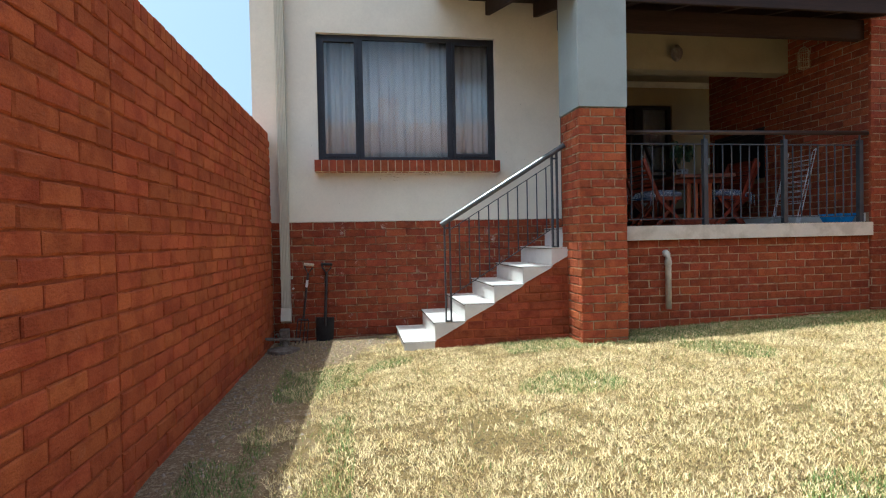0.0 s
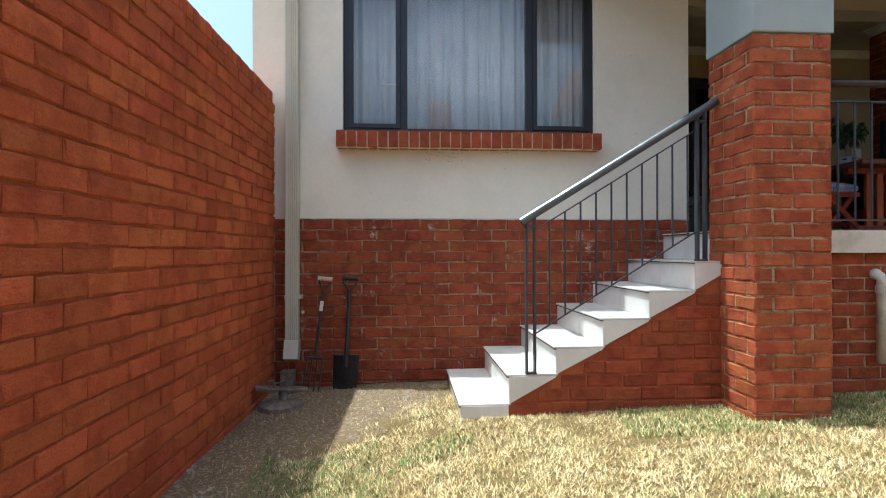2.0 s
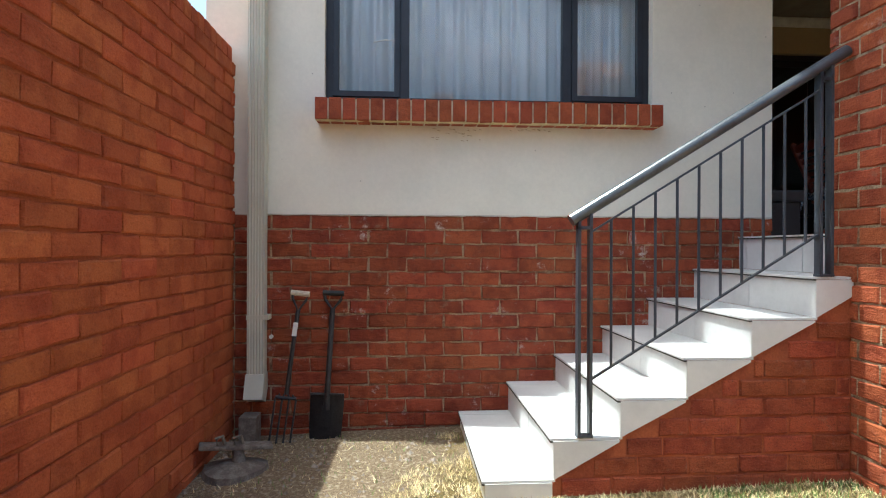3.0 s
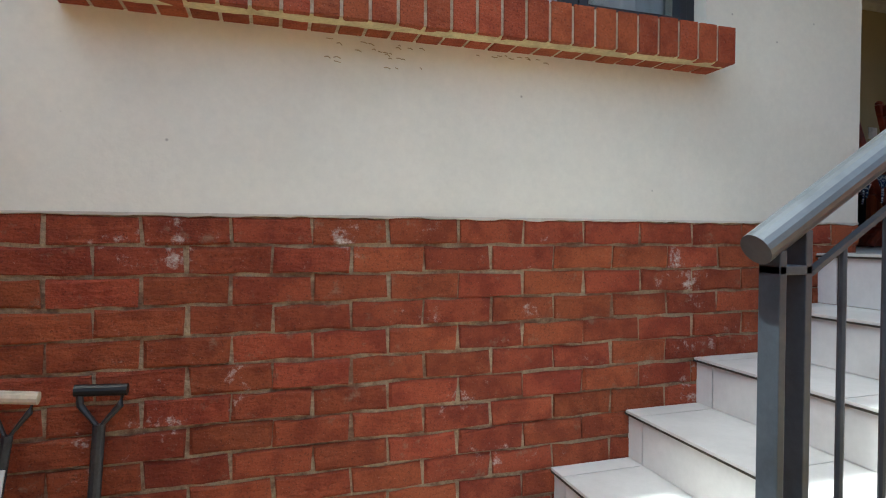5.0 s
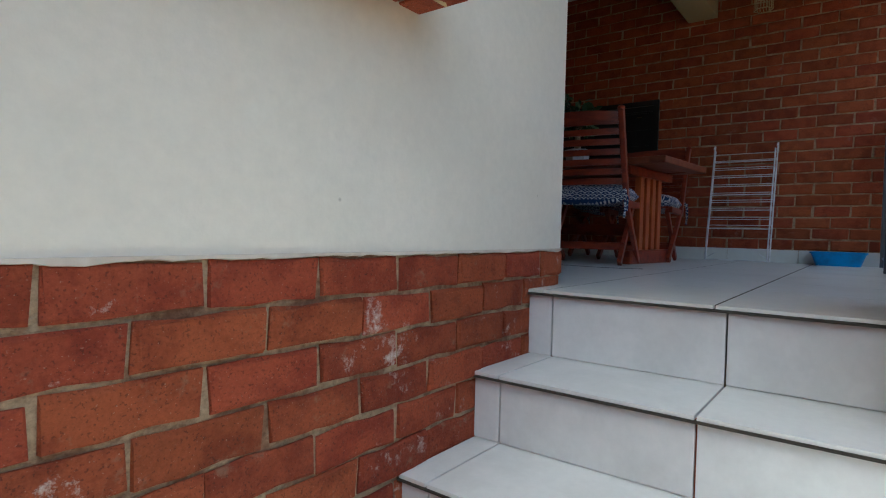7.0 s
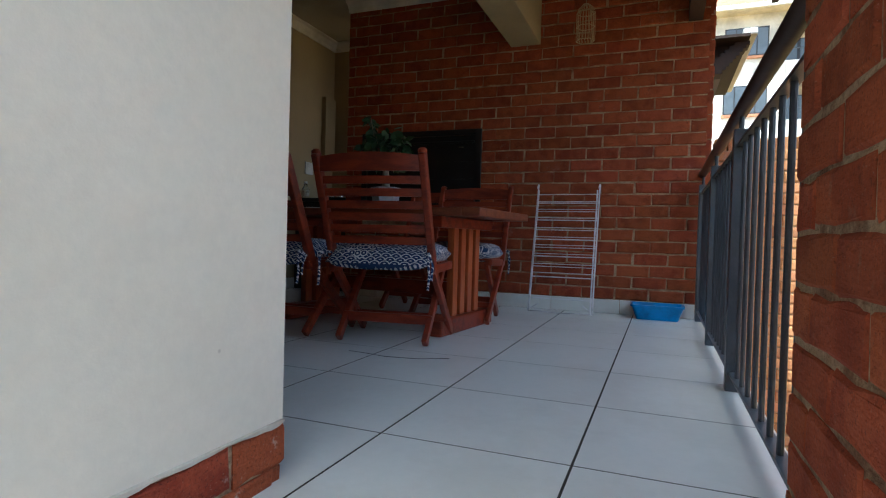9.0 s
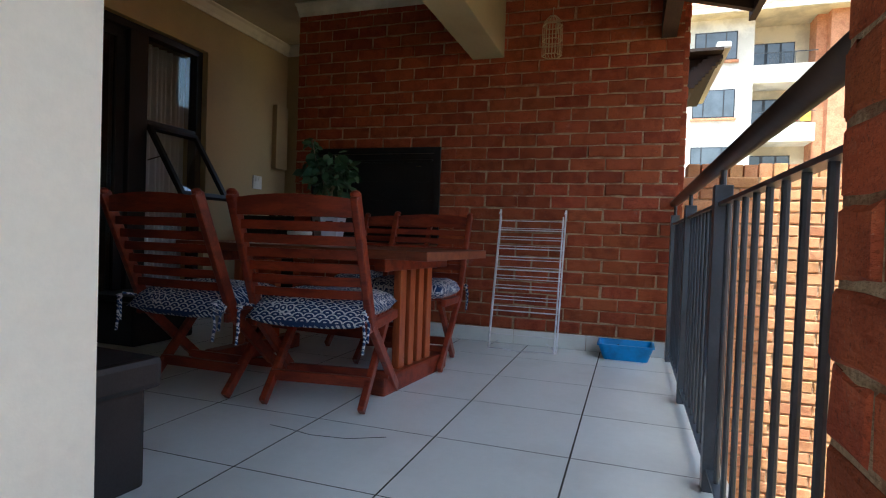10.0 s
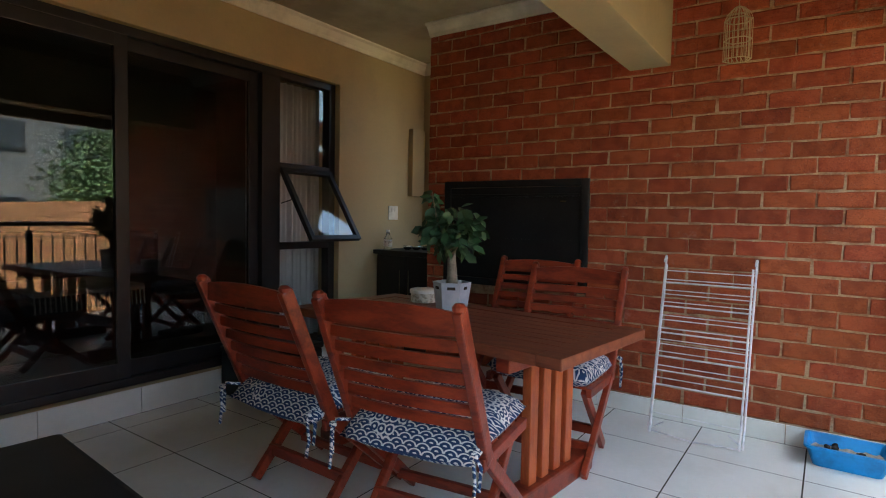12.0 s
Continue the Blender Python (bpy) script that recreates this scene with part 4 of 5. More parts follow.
# ---- chairs ----
def build_chair(m, label):
    """Folding slatted chair, back at -x, seat towards +x, origin on the floor under the back posts."""
    ch = thing("folding_chair", label, "chair", "chairs round the table")
    W = 0.245
    lean = [(-0.12, 0.875), (0.09, 0.40)]

    def post_x(z):
        (xa, za), (xb, zb) = lean[0], lean[1]
        return xa + (xb - xa) * (za - z) / (za - zb)
    for s in (-1, 1):
        y = s * W
        # back post that runs on as the front leg
        part("back_post", bar((post_x(0.87), y, 0.87), (post_x(0.36), y, 0.36), 0.030, 0.050, 0, 0.007), "wood", ch)
        part("front_leg", bar((post_x(0.37), y, 0.37), (0.50, y, 0.016), 0.026, 0.044, 0, 0.005), "wood", ch)
        part("rear_leg", bar((0.43, y - s * 0.03, 0.375), (0.10, y - s * 0.03, 0.016), 0.026, 0.042, 0, 0.005), "wood", ch)
        part("seat_rail", bar((0.06, y - s * 0.002, 0.36), (0.46, y - s * 0.002, 0.372), 0.024, 0.04, 0, 0.004), "wood", ch)
        part("knob", lathe([(0.0, 0.0), (0.019, 0.0), (0.021, 0.012), (0.012, 0.022), (0.001, 0.024)], 12), "wood", ch).matrix_local = pose(post_x(0.87), y, 0.865)
    zs = [0.824, 0.756, 0.703, 0.650, 0.597, 0.544, 0.491]
    for i, z in enumerate(zs):
        h = 0.066 if i == 0 else 0.035
        bm = bmesh.new()
        n = 8
        ring = []
        for k in range(n + 1):
            y = -W + 0.012 + (2 * W - 0.024) * k / n
            bow = 0.016 * (1 - (2 * k / n - 1) ** 2)
            arch = 0.016 * (1 - (2 * k / n - 1) ** 2) if i == 0 else 0.0
            xx = post_x(z) - bow
            ring.append([bm.verts.new((xx + dx, y, z + dz + (arch if dz > 0 else 0))) for dx, dz in ((-0.007, -h / 2), (0.007, -h / 2), (0.007, h / 2), (-0.007, h / 2))])
        for r0, r1 in zip(ring, ring[1:]):
            for k in range(4):
                bm.faces.new((r0[k], r0[(k + 1) % 4], r1[(k + 1) % 4], r1[k]))
        bm.faces.new(ring[0]), bm.faces.new(ring[-1])
        part("back_slat", bm, "wood", ch)
    for k in range(7):
        x = 0.09 + k * 0.057
        part("seat_slat", box((x - 0.022, -W + 0.012, 0.382), (x + 0.022, W - 0.012, 0.396), 0.003), "wood", ch)
    part("stretcher", bar((0.185, -W + 0.02, 0.115), (0.185, W - 0.02, 0.115), 0.024, 0.045, 0, 0.004), "wood", ch)
    part("stretcher", bar((0.375, -W, 0.105), (0.375, W, 0.105), 0.022, 0.036, 0, 0.004), "wood", ch)
    ch.matrix_world = m
    return ch


def build_cushion(m, seed):
    cu = thing("seat_cushion", "navy and white printed cushion tied to the chair", "cushion", "chair cushions")
    bm = bmesh.new()
    n = 18
    sx, sy, th = 0.47, 0.51, 0.125
    rng = random.Random(seed)
    lay_ = []
    for side in (1, -1):
        grid = []
        for i in range(n + 1):
            row = []
            for j in range(n + 1):
                a, c = 2 * i / n - 1, 2 * j / n - 1
                edge = max(0.0, (1 - abs(a) ** 4) * (1 - abs(c) ** 4)) ** 0.45
                ripple = 0.006 * noise.noise(Vector((a * 2.2 + seed, c * 2.2, side)))
                tuft = -0.012 * math.exp(-((abs(a) - 0.4) ** 2 + (abs(c) - 0.4) ** 2) * 40)
                z = side * (th / 2 * edge + (ripple + tuft) * edge)
                pull = 1 - 0.03 * (a * a * c * c)
                rear = max(0.0, (-a - 0.45) / 0.55)
                row.append(bm.verts.new((a * sx / 2 * pull - 0.03 * rear, c * sy / 2 * pull, z - 0.045 * rear ** 1.6)))
            grid.append(row)
        for i in range(n):
            for j in range(n):
                bm.faces.new((grid[i][j], grid[i + 1][j], grid[i + 1][j + 1], grid[i][j + 1]))
        lay_.append(grid)
    bmesh.ops.remove_doubles(bm, verts=bm.verts, dist=0.0008)
    part("pad", bm, "cushion", cu, smooth=True)
    for s in (-1, 1):
        y = s * (sy / 2 - 0.022)
        part("tie", tube([(-sx / 2 + 0.02, y, 0.0), (-sx / 2 - 0.03, y + s * 0.022, 0.012), (-sx / 2 - 0.05, y + s * 0.026, -0.02), (-sx / 2 - 0.045, y + s * 0.03, -0.09), (-sx / 2 - 0.055, y + s * 0.028, -0.15)], 0.006, 6), "cushion", cu)
        part("tie", tube([(-sx / 2 - 0.04, y + s * 0.024, 0.005), (-sx / 2 - 0.025, y + s * 0.04, -0.04), (-sx / 2 - 0.03, y + s * 0.036, -0.11)], 0.006, 6), "cushion", cu)
        part("bow", lathe([(0.0, -0.012), (0.013, -0.006), (0.013, 0.006), (0.001, 0.012)], 10), "cushion", cu).matrix_local = pose(-sx / 2 - 0.045, y + s * 0.024, 0.0)
    cu.matrix_world = m
    return cu


CHAIRS = [(3.385, 6.99, 7.5), (3.365, 7.63, -1), (4.80, 7.01, 183.5), (5.15, 7.40, 184)]
for i, (cx, cy, ang) in enumerate(CHAIRS):
    label = "red-stained folding garden chair with a slatted back" + (" by the railing end" if i in (0, 2) else "")
    build_chair(pose(cx, cy, FLOOR, 0, 0, ang), label)
    build_cushion(pose(cx, cy, FLOOR, 0, 0, ang) @ pose(0.255, 0, 0.428), i + 1)


# ---- table ----
def build_table():
    tb = thing("garden_table", "red-stained slatted wooden garden table on trestle ends", "table")
    L, Wd, h = 1.52, 0.73, 0.665
    for s in (-1, 1):
        part("edge_board", box((s * Wd / 2 - (0.1 if s > 0 else 0), 0.1, h - 0.042), (s * Wd / 2 + (0.1 if s < 0 else 0), L - 0.1, h), 0.005), "wood_top", tb)
    for y in (0.0, L - 0.1):
        part("end_board", box((-Wd / 2, y, h - 0.042), (Wd / 2, y + 0.1, h), 0.005), "wood_top", tb)
    n = 7
    w = (Wd - 0.2) / n
    for k in range(n):
        x = -Wd / 2 + 0.1 + k * w
        part("plank", box((x + 0.002, 0.102, h - 0.036), (x + w - 0.002, L - 0.102, h - 0.003), 0.002), "wood_top", tb)
    for y in (0.25, L - 0.25):
        for x in (-0.14, -0.045, 0.05, 0.145):
            part("trestle_post", box((x - 0.028, y - 0.02, 0.09), (x + 0.028, y + 0.02, h - 0.045), 0.004), "wood_leg", tb, "paler orange-stained post")
        part("foot", box((-0.34, y - 0.045, 0.0), (0.34, y + 0.045, 0.09), 0.012), "wood", tb)
        part("top_rail", box((-0.34, y - 0.03, h - 0.1), (0.34, y + 0.03, h - 0.0425), 0.006), "wood", tb)
    part("stretcher", box((-0.02, 0.32, 0.18), (0.02, L - 0.32, 0.26), 0.004), "wood", tb)
    tb.matrix_world = pose(4.10, 6.575, FLOOR, 0, 0, -5.8)
    return tb


build_table()
TOP = FLOOR + 0.665


# ---- potted plant ----
def build_plant():
    pl = thing("potted_plant", "small leafy potted tree in a pale grey pot", "plant")
    part("pot", lathe([(0.055, 0), (0.062, 0.004), (0.078, 0.12), (0.08, 0.128), (0.074, 0.128), (0.07, 0.11)], 6), "pot", pl, "faceted grey glazed pot")
    part("soil", lathe([(0.068, 0.10), (0.069, 0.112)], 16), "soil", pl)
    part("trunk", tube([(0, 0, 0.1), (0.006, 0.004, 0.16), (-0.006, 0, 0.22), (0.0, 0.0, 0.28)], 0.02, 10, [0.026, 0.02, 0.017, 0.012]), "bark", pl, smooth=True)
    rng = random.Random(11)
    for k in range(9):
        a = rng.uniform(0, math.tau)
        r = rng.uniform(0.05, 0.11)
        part("twig", tube([(0, 0, 0.24), (r * 0.5 * math.cos(a), r * 0.5 * math.sin(a), 0.29), (r * math.cos(a), r * math.sin(a), 0.30 + rng.uniform(0, 0.1))], 0.004, 6, [0.006, 0.004, 0.002]), "bark", pl)
    part("twig", tube([(0, 0, 0.26), (-0.04, 0.05, 0.36), (-0.05, 0.075, 0.50)], 0.004, 6, [0.006, 0.004, 0.002]), "bark", pl)
    leaf = bmesh.new()
    pts = [(0, 0, 0), (0.012, 0.013, 0.002), (0.03, 0.015, 0.003), (0.05, 0.0, -0.004), (0.03, -0.015, 0.003), (0.012, -0.013, 0.002), (0.025, 0, -0.003)]
    vs = [leaf.verts.new(p) for p in pts]
    for a, c in ((0, 1), (1, 2), (2, 3), (3, 4), (4, 5), (5, 0)):
        leaf.faces.new((vs[a], vs[c], vs[6]))
    me = mesh_of("leaf", leaf, "leaf", True)
    for k in range(300):
        d = Vector((rng.gauss(0, 1), rng.gauss(0, 1), rng.gauss(0, 0.8))).normalized()
        rad = rng.uniform(0.03, 0.125)
        p = Vector((0, 0, 0.335)) + Vector((d.x * rad, d.y * rad, d.z * rad * 0.85))
        if k > 276:
            f = rng.random()
            p = Vector((-0.04, 0.05, 0.34)).lerp(Vector((-0.05, 0.075, 0.50)), f) + Vector((rng.uniform(-0.012, 0.012), rng.uniform(-0.012, 0.012), 0))
        ob = new("leaf", me)
        ob.parent = pl
        s = rng.uniform(0.75, 1.3)
        q = Vector((d.x, d.y, d.z * 0.5 - 0.15)).to_track_quat("X", "Z").to_matrix().to_4x4()
        ob.matrix_local = Matrix.Translation(p) @ q @ pose(0, 0, 0, rng.uniform(-80, 80), rng.uniform(-20, 60), rng.uniform(-60, 60)) @ Matrix.Scale(s, 4)
    pl.matrix_world = pose(4.26, 7.40, TOP) @ Matrix.Scale(1.18, 4)
    return pl


build_plant()
tin = thing("round_tin", "low round tin with a pale lid on the table", "tin", at=pose(4.46, 7.72, TOP))
part("tin_body", lathe([(0.07, 0), (0.07, 0.05)], 24), "paper", tin)
part("lid", lathe([(0.075, 0.05), (0.076, 0.065), (0.07, 0.07)], 24), "white_plastic", tin)
mag = thing("magazine", "printed leaflet lying flat on the table", "magazine", at=pose(4.02, 7.66, TOP, 0, 0, 20))
part("page", box((-0.1, -0.14, 0), (0.1, 0.14, 0.003)), "paper", mag)
part("page", box((-0.095, -0.13, 0.003), (0.095, 0.12, 0.006), m=pose(0, 0, 0, 0, 0, 7)), "white_plastic", mag)


# ---- drying rack ----
def build_rack():
    rk = thing("drying_rack", "folded white wire laundry rack leaning on the wall", "drying rack")
    y0, y1 = 6.213, 6.66
    lo, hi = Vector((5.08, 0, FLOOR + 0.012)), Vector((5.325, 0, 2.05))

    def at(y, f, off=0.0):
        p = lo.lerp(hi, f)
        return Vector((p.x - off, y, p.z))
    for y in (y0, y1):
        for off, top in ((0.0, 1.0), (0.03, 0.965)):
            s = 1 if y == y1 else -1
            part("side_wire", tube([at(y - s * off * 0.4, 0.0, off), at(y - s * off * 0.4, top, off)], 0.0055, 8), "white", rk)
        part("hook", tube([at(y, 1.0), at(y, 1.0) + Vector((0.0, 0, 0.012)), at(y, 0.985, 0.03)], 0.007, 8), "white", rk)
    fr = [0.27, 0.30, 0.35, 0.37, 0.43, 0.45, 0.5, 0.52, 0.565, 0.585, 0.64, 0.66, 0.72, 0.74, 0.79, 0.81, 0.86, 0.875, 0.93]
    for i, f in enumerate(fr):
        off = 0.0 if i % 2 else 0.03
        part("wire", tube([at(y0, f, off), at(y1, f, off)], 0.003 if i % 4 else 0.0045, 6), "white", rk)
    part("wire", tube([at(y0, 0.10), at(y1, 0.10)], 0.003, 6), "white", rk)
    part("foot_wire", tube([at(y0, 0.0), at(y0 + 0.1, 0.005, 0.03), at((y0 + y1) / 2, 0.0, 0.045), at(y1 - 0.1, 0.005, 0.03), at(y1, 0.0)], 0.004, 6), "white", rk)
    part("brace", tube([at(y0, 0.01), at(y0 + 0.07, 0.06)], 0.004, 6), "white", rk)
    part("brace", tube([at(y1, 0.01), at(y1 - 0.07, 0.06)], 0.004, 6), "white", rk)
    return rk


build_rack()


# ---- litter tray ----
def build_tray():
    tr = thing("litter_tray", "bright blue plastic tray with grey litter", "tray")
    x0, x1, y0, y1, h = 5.10, 5.325, 5.635, 5.96, 0.1
    bm = bmesh.new()
    rings = []
    for inset, z in ((0.03, 0.0), (0.0, h - 0.012), (-0.008, h - 0.012), (-0.008, h), (0.006, h), (0.034, 0.006)):
        ring = []
        cx, cy, hx, hy, r = (x0 + x1) / 2, (y0 + y1) / 2, (x1 - x0) / 2 - inset, (y1 - y0) / 2 - inset, 0.03
        for q, (sx, sy) in enumerate(((1, 1), (-1, 1), (-1, -1), (1, -1))):
            for k in range(5):
                a = (q + k / 4) * math.pi / 2
                ring.append(bm.verts.new((cx + sx * (hx - r) + r * math.cos(a), cy + sy * (hy - r) + r * math.sin(a), z)))
        rings.append(ring)
    for r0, r1 in zip(rings, rings[1:]):
        for k in range(20):
            bm.faces.new((r0[k], r0[(k + 1) % 20], r1[(k + 1) % 20], r1[k]))
    bm.faces.new(rings[0]), bm.faces.new(rings[-1])
    part("tub", bm, "blue", tr)
    bm = bmesh.new()
    n = 16
    g = [[bm.verts.new((x0 + 0.018 + (x1 - x0 - 0.036) * i / n, y0 + 0.018 + (y1 - y0 - 0.036) * j / n, 0.05 + 0.014 * noise.noise(Vector((i * 0.6, j * 0.6, 4))))) for j in range(n + 1)] for i in range(n + 1)]
    for i in range(n):
        for j in range(n):
            bm.faces.new((g[i][j], g[i + 1][j], g[i + 1][j + 1], g[i][j + 1]))
    part("litter", bm, "litter", tr, "grey-brown litter granules", smooth=True)
    rng = random.Random(5)
    for k in range(5):
        bm = bmesh.new()
        bmesh.ops.create_icosphere(bm, subdivisions=1, radius=0.018, matrix=Matrix.Diagonal((1.3, 0.8, 0.7, 1)))
        part("clod", bm, "dirt", tr).matrix_local = pose(x0 + 0.06 + rng.random() * 0.14, y0 + 0.06 + rng.random() * 0.2, 0.06, 0, 0, rng.uniform(0, 180))
    tr.matrix_world = pose(0, 0, FLOOR)
    return tr


build_tray()


# ---- hanging birdcage ----
def build_cage():
    cg = thing("birdcage_ornament", "small pale wire birdcage hung on the brick wall", "birdcage")
    R = 0.066
    c = Vector((EAST - 0.075, 6.345, 3.095))
    for z in (0.0, 0.10, 0.20):
        pts = [c + Vector((R * math.cos(math.pi / 6 + k * math.pi / 3), R * math.sin(math.pi / 6 + k * math.pi / 3), z)) for k in range(7)]
        part("ring", tube(pts, 0.003, 6), "cage", cg)
    for k in range(18):
        a = math.pi / 6 + k * math.tau / 18
        rr = R * (1.0 if k % 3 == 0 else 0.89)
        top = [c + Vector((rr * math.cos(a) * q, rr * math.sin(a) * q, z)) for q, z in ((1, 0.0), (1, 0.20), (0.8, 0.235), (0.4, 0.262), (0.05, 0.27))]
        part("wire", tube(top, 0.0018, 5), "cage", cg)
    part("hanger", tube([c + Vector((0, 0, 0.268)), c + Vector((0, 0, 0.32)), c + Vector((0.05, 0, 0.34)), c + Vector((0.083, 0, 0.34))], 0.003, 6), "cage", cg)
    for k in range(-2, 3):
        part("floor_wire", tube([c + Vector((-R * 0.8, k * R * 0.32, 0)), c + Vector((R * 0.8, k * R * 0.32, 0))], 0.0016, 5), "cage", cg)
    return cg


build_cage()


# ---- dark storage chest near the house corner ----
def build_chest():
    cb = thing("storage_chest", "dark grey plastic storage chest with a textured lid", "chest")
    x0, x1, y0, y1, h = -0.58, 0.0, 0.0, 1.0, 0.37
    part("body", box((x0 + 0.03, y0 + 0.03, 0.0), (x1 - 0.03, y1 - 0.03, h - 0.09), 0.012), "dark_box", cb)
    part("lid", box((x0, y0, h - 0.09), (x1, y1, h), 0.018), "dark_box", cb)
    part("grip", box((x1 - 0.032, y0 + 0.12, h - 0.16), (x1 - 0.018, y0 + 0.26, h - 0.1), 0.004), "black", cb)
    part("grip", box((x0 + 0.2, y0 + 0.014, h - 0.16), (x0 + 0.36, y0 + 0.032, h - 0.1), 0.004), "black", cb)
    cb.matrix_world = pose(2.745, 7.03, FLOOR, 0, 0, -4.5)
    return cb


build_chest()
pouf = thing("black_box", "low black box on the tiles by the sliding door", "box", at=pose(4.30, 8.79, FLOOR))
part("body", box((-0.24, -0.2, 0), (0.24, 0.2, 0.27), 0.02), "black", pouf)
part("lid", box((-0.245, -0.205, 0.27), (0.245, 0.205, 0.305), 0.01), "black", pouf)


# ---- counter in the recess ----
def build_counter():
    co = thing("counter_cabinet", "dark espresso cabinet with a black counter top", "cabinet")
    part("body", box((5.56, 8.40, 0.0), (6.18, NORTH - 0.02, 0.82)), "espresso", co)
    for a, c in ((8.41, 8.71), (8.72, 9.02)):
        d = part("cabinet_door", box((5.542, a, 0.08), (5.559, c, 0.81), 0.002), "espresso", co)
        part("handle", tube([(5.525, (c - 0.04 if a < 8.6 else a + 0.04), 0.42), (5.525, (c - 0.04 if a < 8.6 else a + 0.04), 0.7)], 0.005, 8), "chrome", d)
    part("counter_top", box((5.51, 8.375, 0.82), (6.18, NORTH - 0.012, 0.855), 0.004), "black", co)
    co.matrix_world = pose(0, 0, FLOOR)


build_counter()
bt = thing("glass_bottle", "small clear bottle with a pale label on the counter", "bottle", at=pose(5.62, 8.97, FLOOR + 0.855))
part("glass", lathe([(0.033, 0), (0.036, 0.01), (0.036, 0.09), (0.016, 0.12), (0.014, 0.145)], 18), "glass", bt, smooth=True)
part("label", lathe([(0.0368, 0.025), (0.0368, 0.075)], 18), "paper", bt)
part("cap", lathe([(0.016, 0.145), (0.016, 0.165)], 14), "white_plastic", bt)
for k, yy in enumerate((8.82, 8.75, 8.68)):
    bw = thing("steel_bowl", "small polished steel bowl on the counter", "bowl", "bowls on the counter", at=pose(5.7 + 0.03 * k, yy, FLOOR + 0.855))
    part("bowl", lathe([(0.02, 0), (0.034, 0.012), (0.042, 0.035), (0.04, 0.036), (0.03, 0.014)], 20), "chrome", bw, smooth=True)
sw = thing("wall_socket", "white double wall socket on the plaster", "socket", at=pose(5.77, NORTH, 2.295))
part("plate", box((-0.06, -0.012, -0.06), (0.06, 0, 0.06), 0.003), "white_plastic", sw)
part("rocker", box((-0.03, -0.016, 0.01), (-0.005, -0.012, 0.04), 0.001), "white_plastic", sw)
part("rocker", box((0.005, -0.016, 0.01), (0.03, -0.012, 0.04), 0.001), "white_plastic", sw)
mb = thing("meter_box", "narrow pale box high on the recess wall", "box", at=pose(6.0, NORTH, 2.75))
part("cover", box((-0.02, -0.05, -0.3), (0.16, 0, 0.3), 0.004), "plaster_in", mb)
wl = thing("wall_lamp", "small dark wall lamp above the terrace", "lamp", at=pose(3.70, 6.60, 3.33))
part("shade", lathe([(0.006, -0.12), (0.05, -0.085), (0.072, -0.02), (0.066, 0.03), (0.03, 0.075), (0.018, 0.09)], 20), "rust", wl)
part("bracket", box((-0.02, -0.0, -0.02), (0.02, 0.09, 0.02)), "black", wl)


# ---- garden tools ----
def build_spade():
    sp = thing("garden_spade", "black garden spade leaning on the brick wall", "spade")
    g = ground_z(-0.76, 6.38)
    blade = bmesh.new()
    n = 6
    rows = []
    for j, (z, w) in enumerate(((0.02, 0.085), (0.1, 0.092), (0.22, 0.095), (0.285, 0.095), (0.29, 0.09))):
        rows.append([blade.verts.new((w * (2 * i / n - 1), 0.016 * (2 * i / n - 1) ** 2, z)) for i in range(n + 1)])
    for r0, r1 in zip(rows, rows[1:]):
        for i in range(n):
            blade.faces.new((r0[i], r0[i + 1], r1[i + 1], r1[i]))
    bmesh.ops.solidify(blade, geom=blade.faces[:], thickness=0.005)
    part("blade", blade, "metal", sp)
    part("tread", box((-0.095, -0.012, 0.285), (0.095, 0.006, 0.297), 0.002), "metal", sp)
    part("shaft", tube([(0, 0.004, 0.2), (0, 0, 0.36), (0, 0, 0.8)], 0.015, 12, [0.02, 0.016, 0.015]), "metal", sp)
    part("yoke", tube([(-0.05, 0, 0.885), (-0.045, 0, 0.85), (0, 0, 0.79), (0.045, 0, 0.85), (0.05, 0, 0.885)], 0.009, 8), "metal", sp)
    part("grip", tube([(-0.06, 0, 0.89), (0.06, 0, 0.89)], 0.016, 12), "black", sp, "black plastic grip")
    sp.matrix_world = pose(-0.74, 6.37, g - 0.03, -6, 2.6, 0) @ Matrix.Diagonal((1.05, 1, 1.0, 1))


def build_fork():
    fk = thing("garden_fork", "slim garden fork with a pale grip leaning on the wall", "fork")
    g = ground_z(-1.0, 6.35)
    part("shaft", tube([(0, 0, 0.3), (0, 0, 0.8)], 0.013, 10), "metal", fk)
    part("yoke", tube([(-0.045, 0, 0.89), (-0.04, 0, 0.86), (0, 0, 0.79), (0.04, 0, 0.86), (0.045, 0, 0.89)], 0.008, 8), "metal", fk)
    part("grip", tube([(-0.055, 0, 0.895), (0.055, 0, 0.895)], 0.017, 12), "handle_wood", fk, "pale grip")
    for k in range(4):
        x = -0.06 + 0.04 * k
        part("tine", tube([(x * 0.6, 0, 0.3), (x, 0, 0.27), (x, 0, 0.01)], 0.006, 6), "metal", fk)
    part("head", tube([(-0.06, 0, 0.28), (0.06, 0, 0.28)], 0.009, 8), "metal", fk)
    part("tag", box((-0.014, -0.02, 0.64), (0.014, -0.013, 0.72), 0.002), "white_plastic", fk)
    fk.matrix_world = pose(-0.995, 6.34, g - 0.02, -7, 6.5, 0)


build_spade()
build_fork()
rs = thing("rusty_stand", "rusty cast parasol base with a bent bar on the soil", "parasol base", at=pose(-1.13, 5.95, ground_z(-1.13, 5.95) - 0.01, 0, 0, 10))
slab = bmesh.new()
ring_low, ring_mid, ring_top = [], [], []
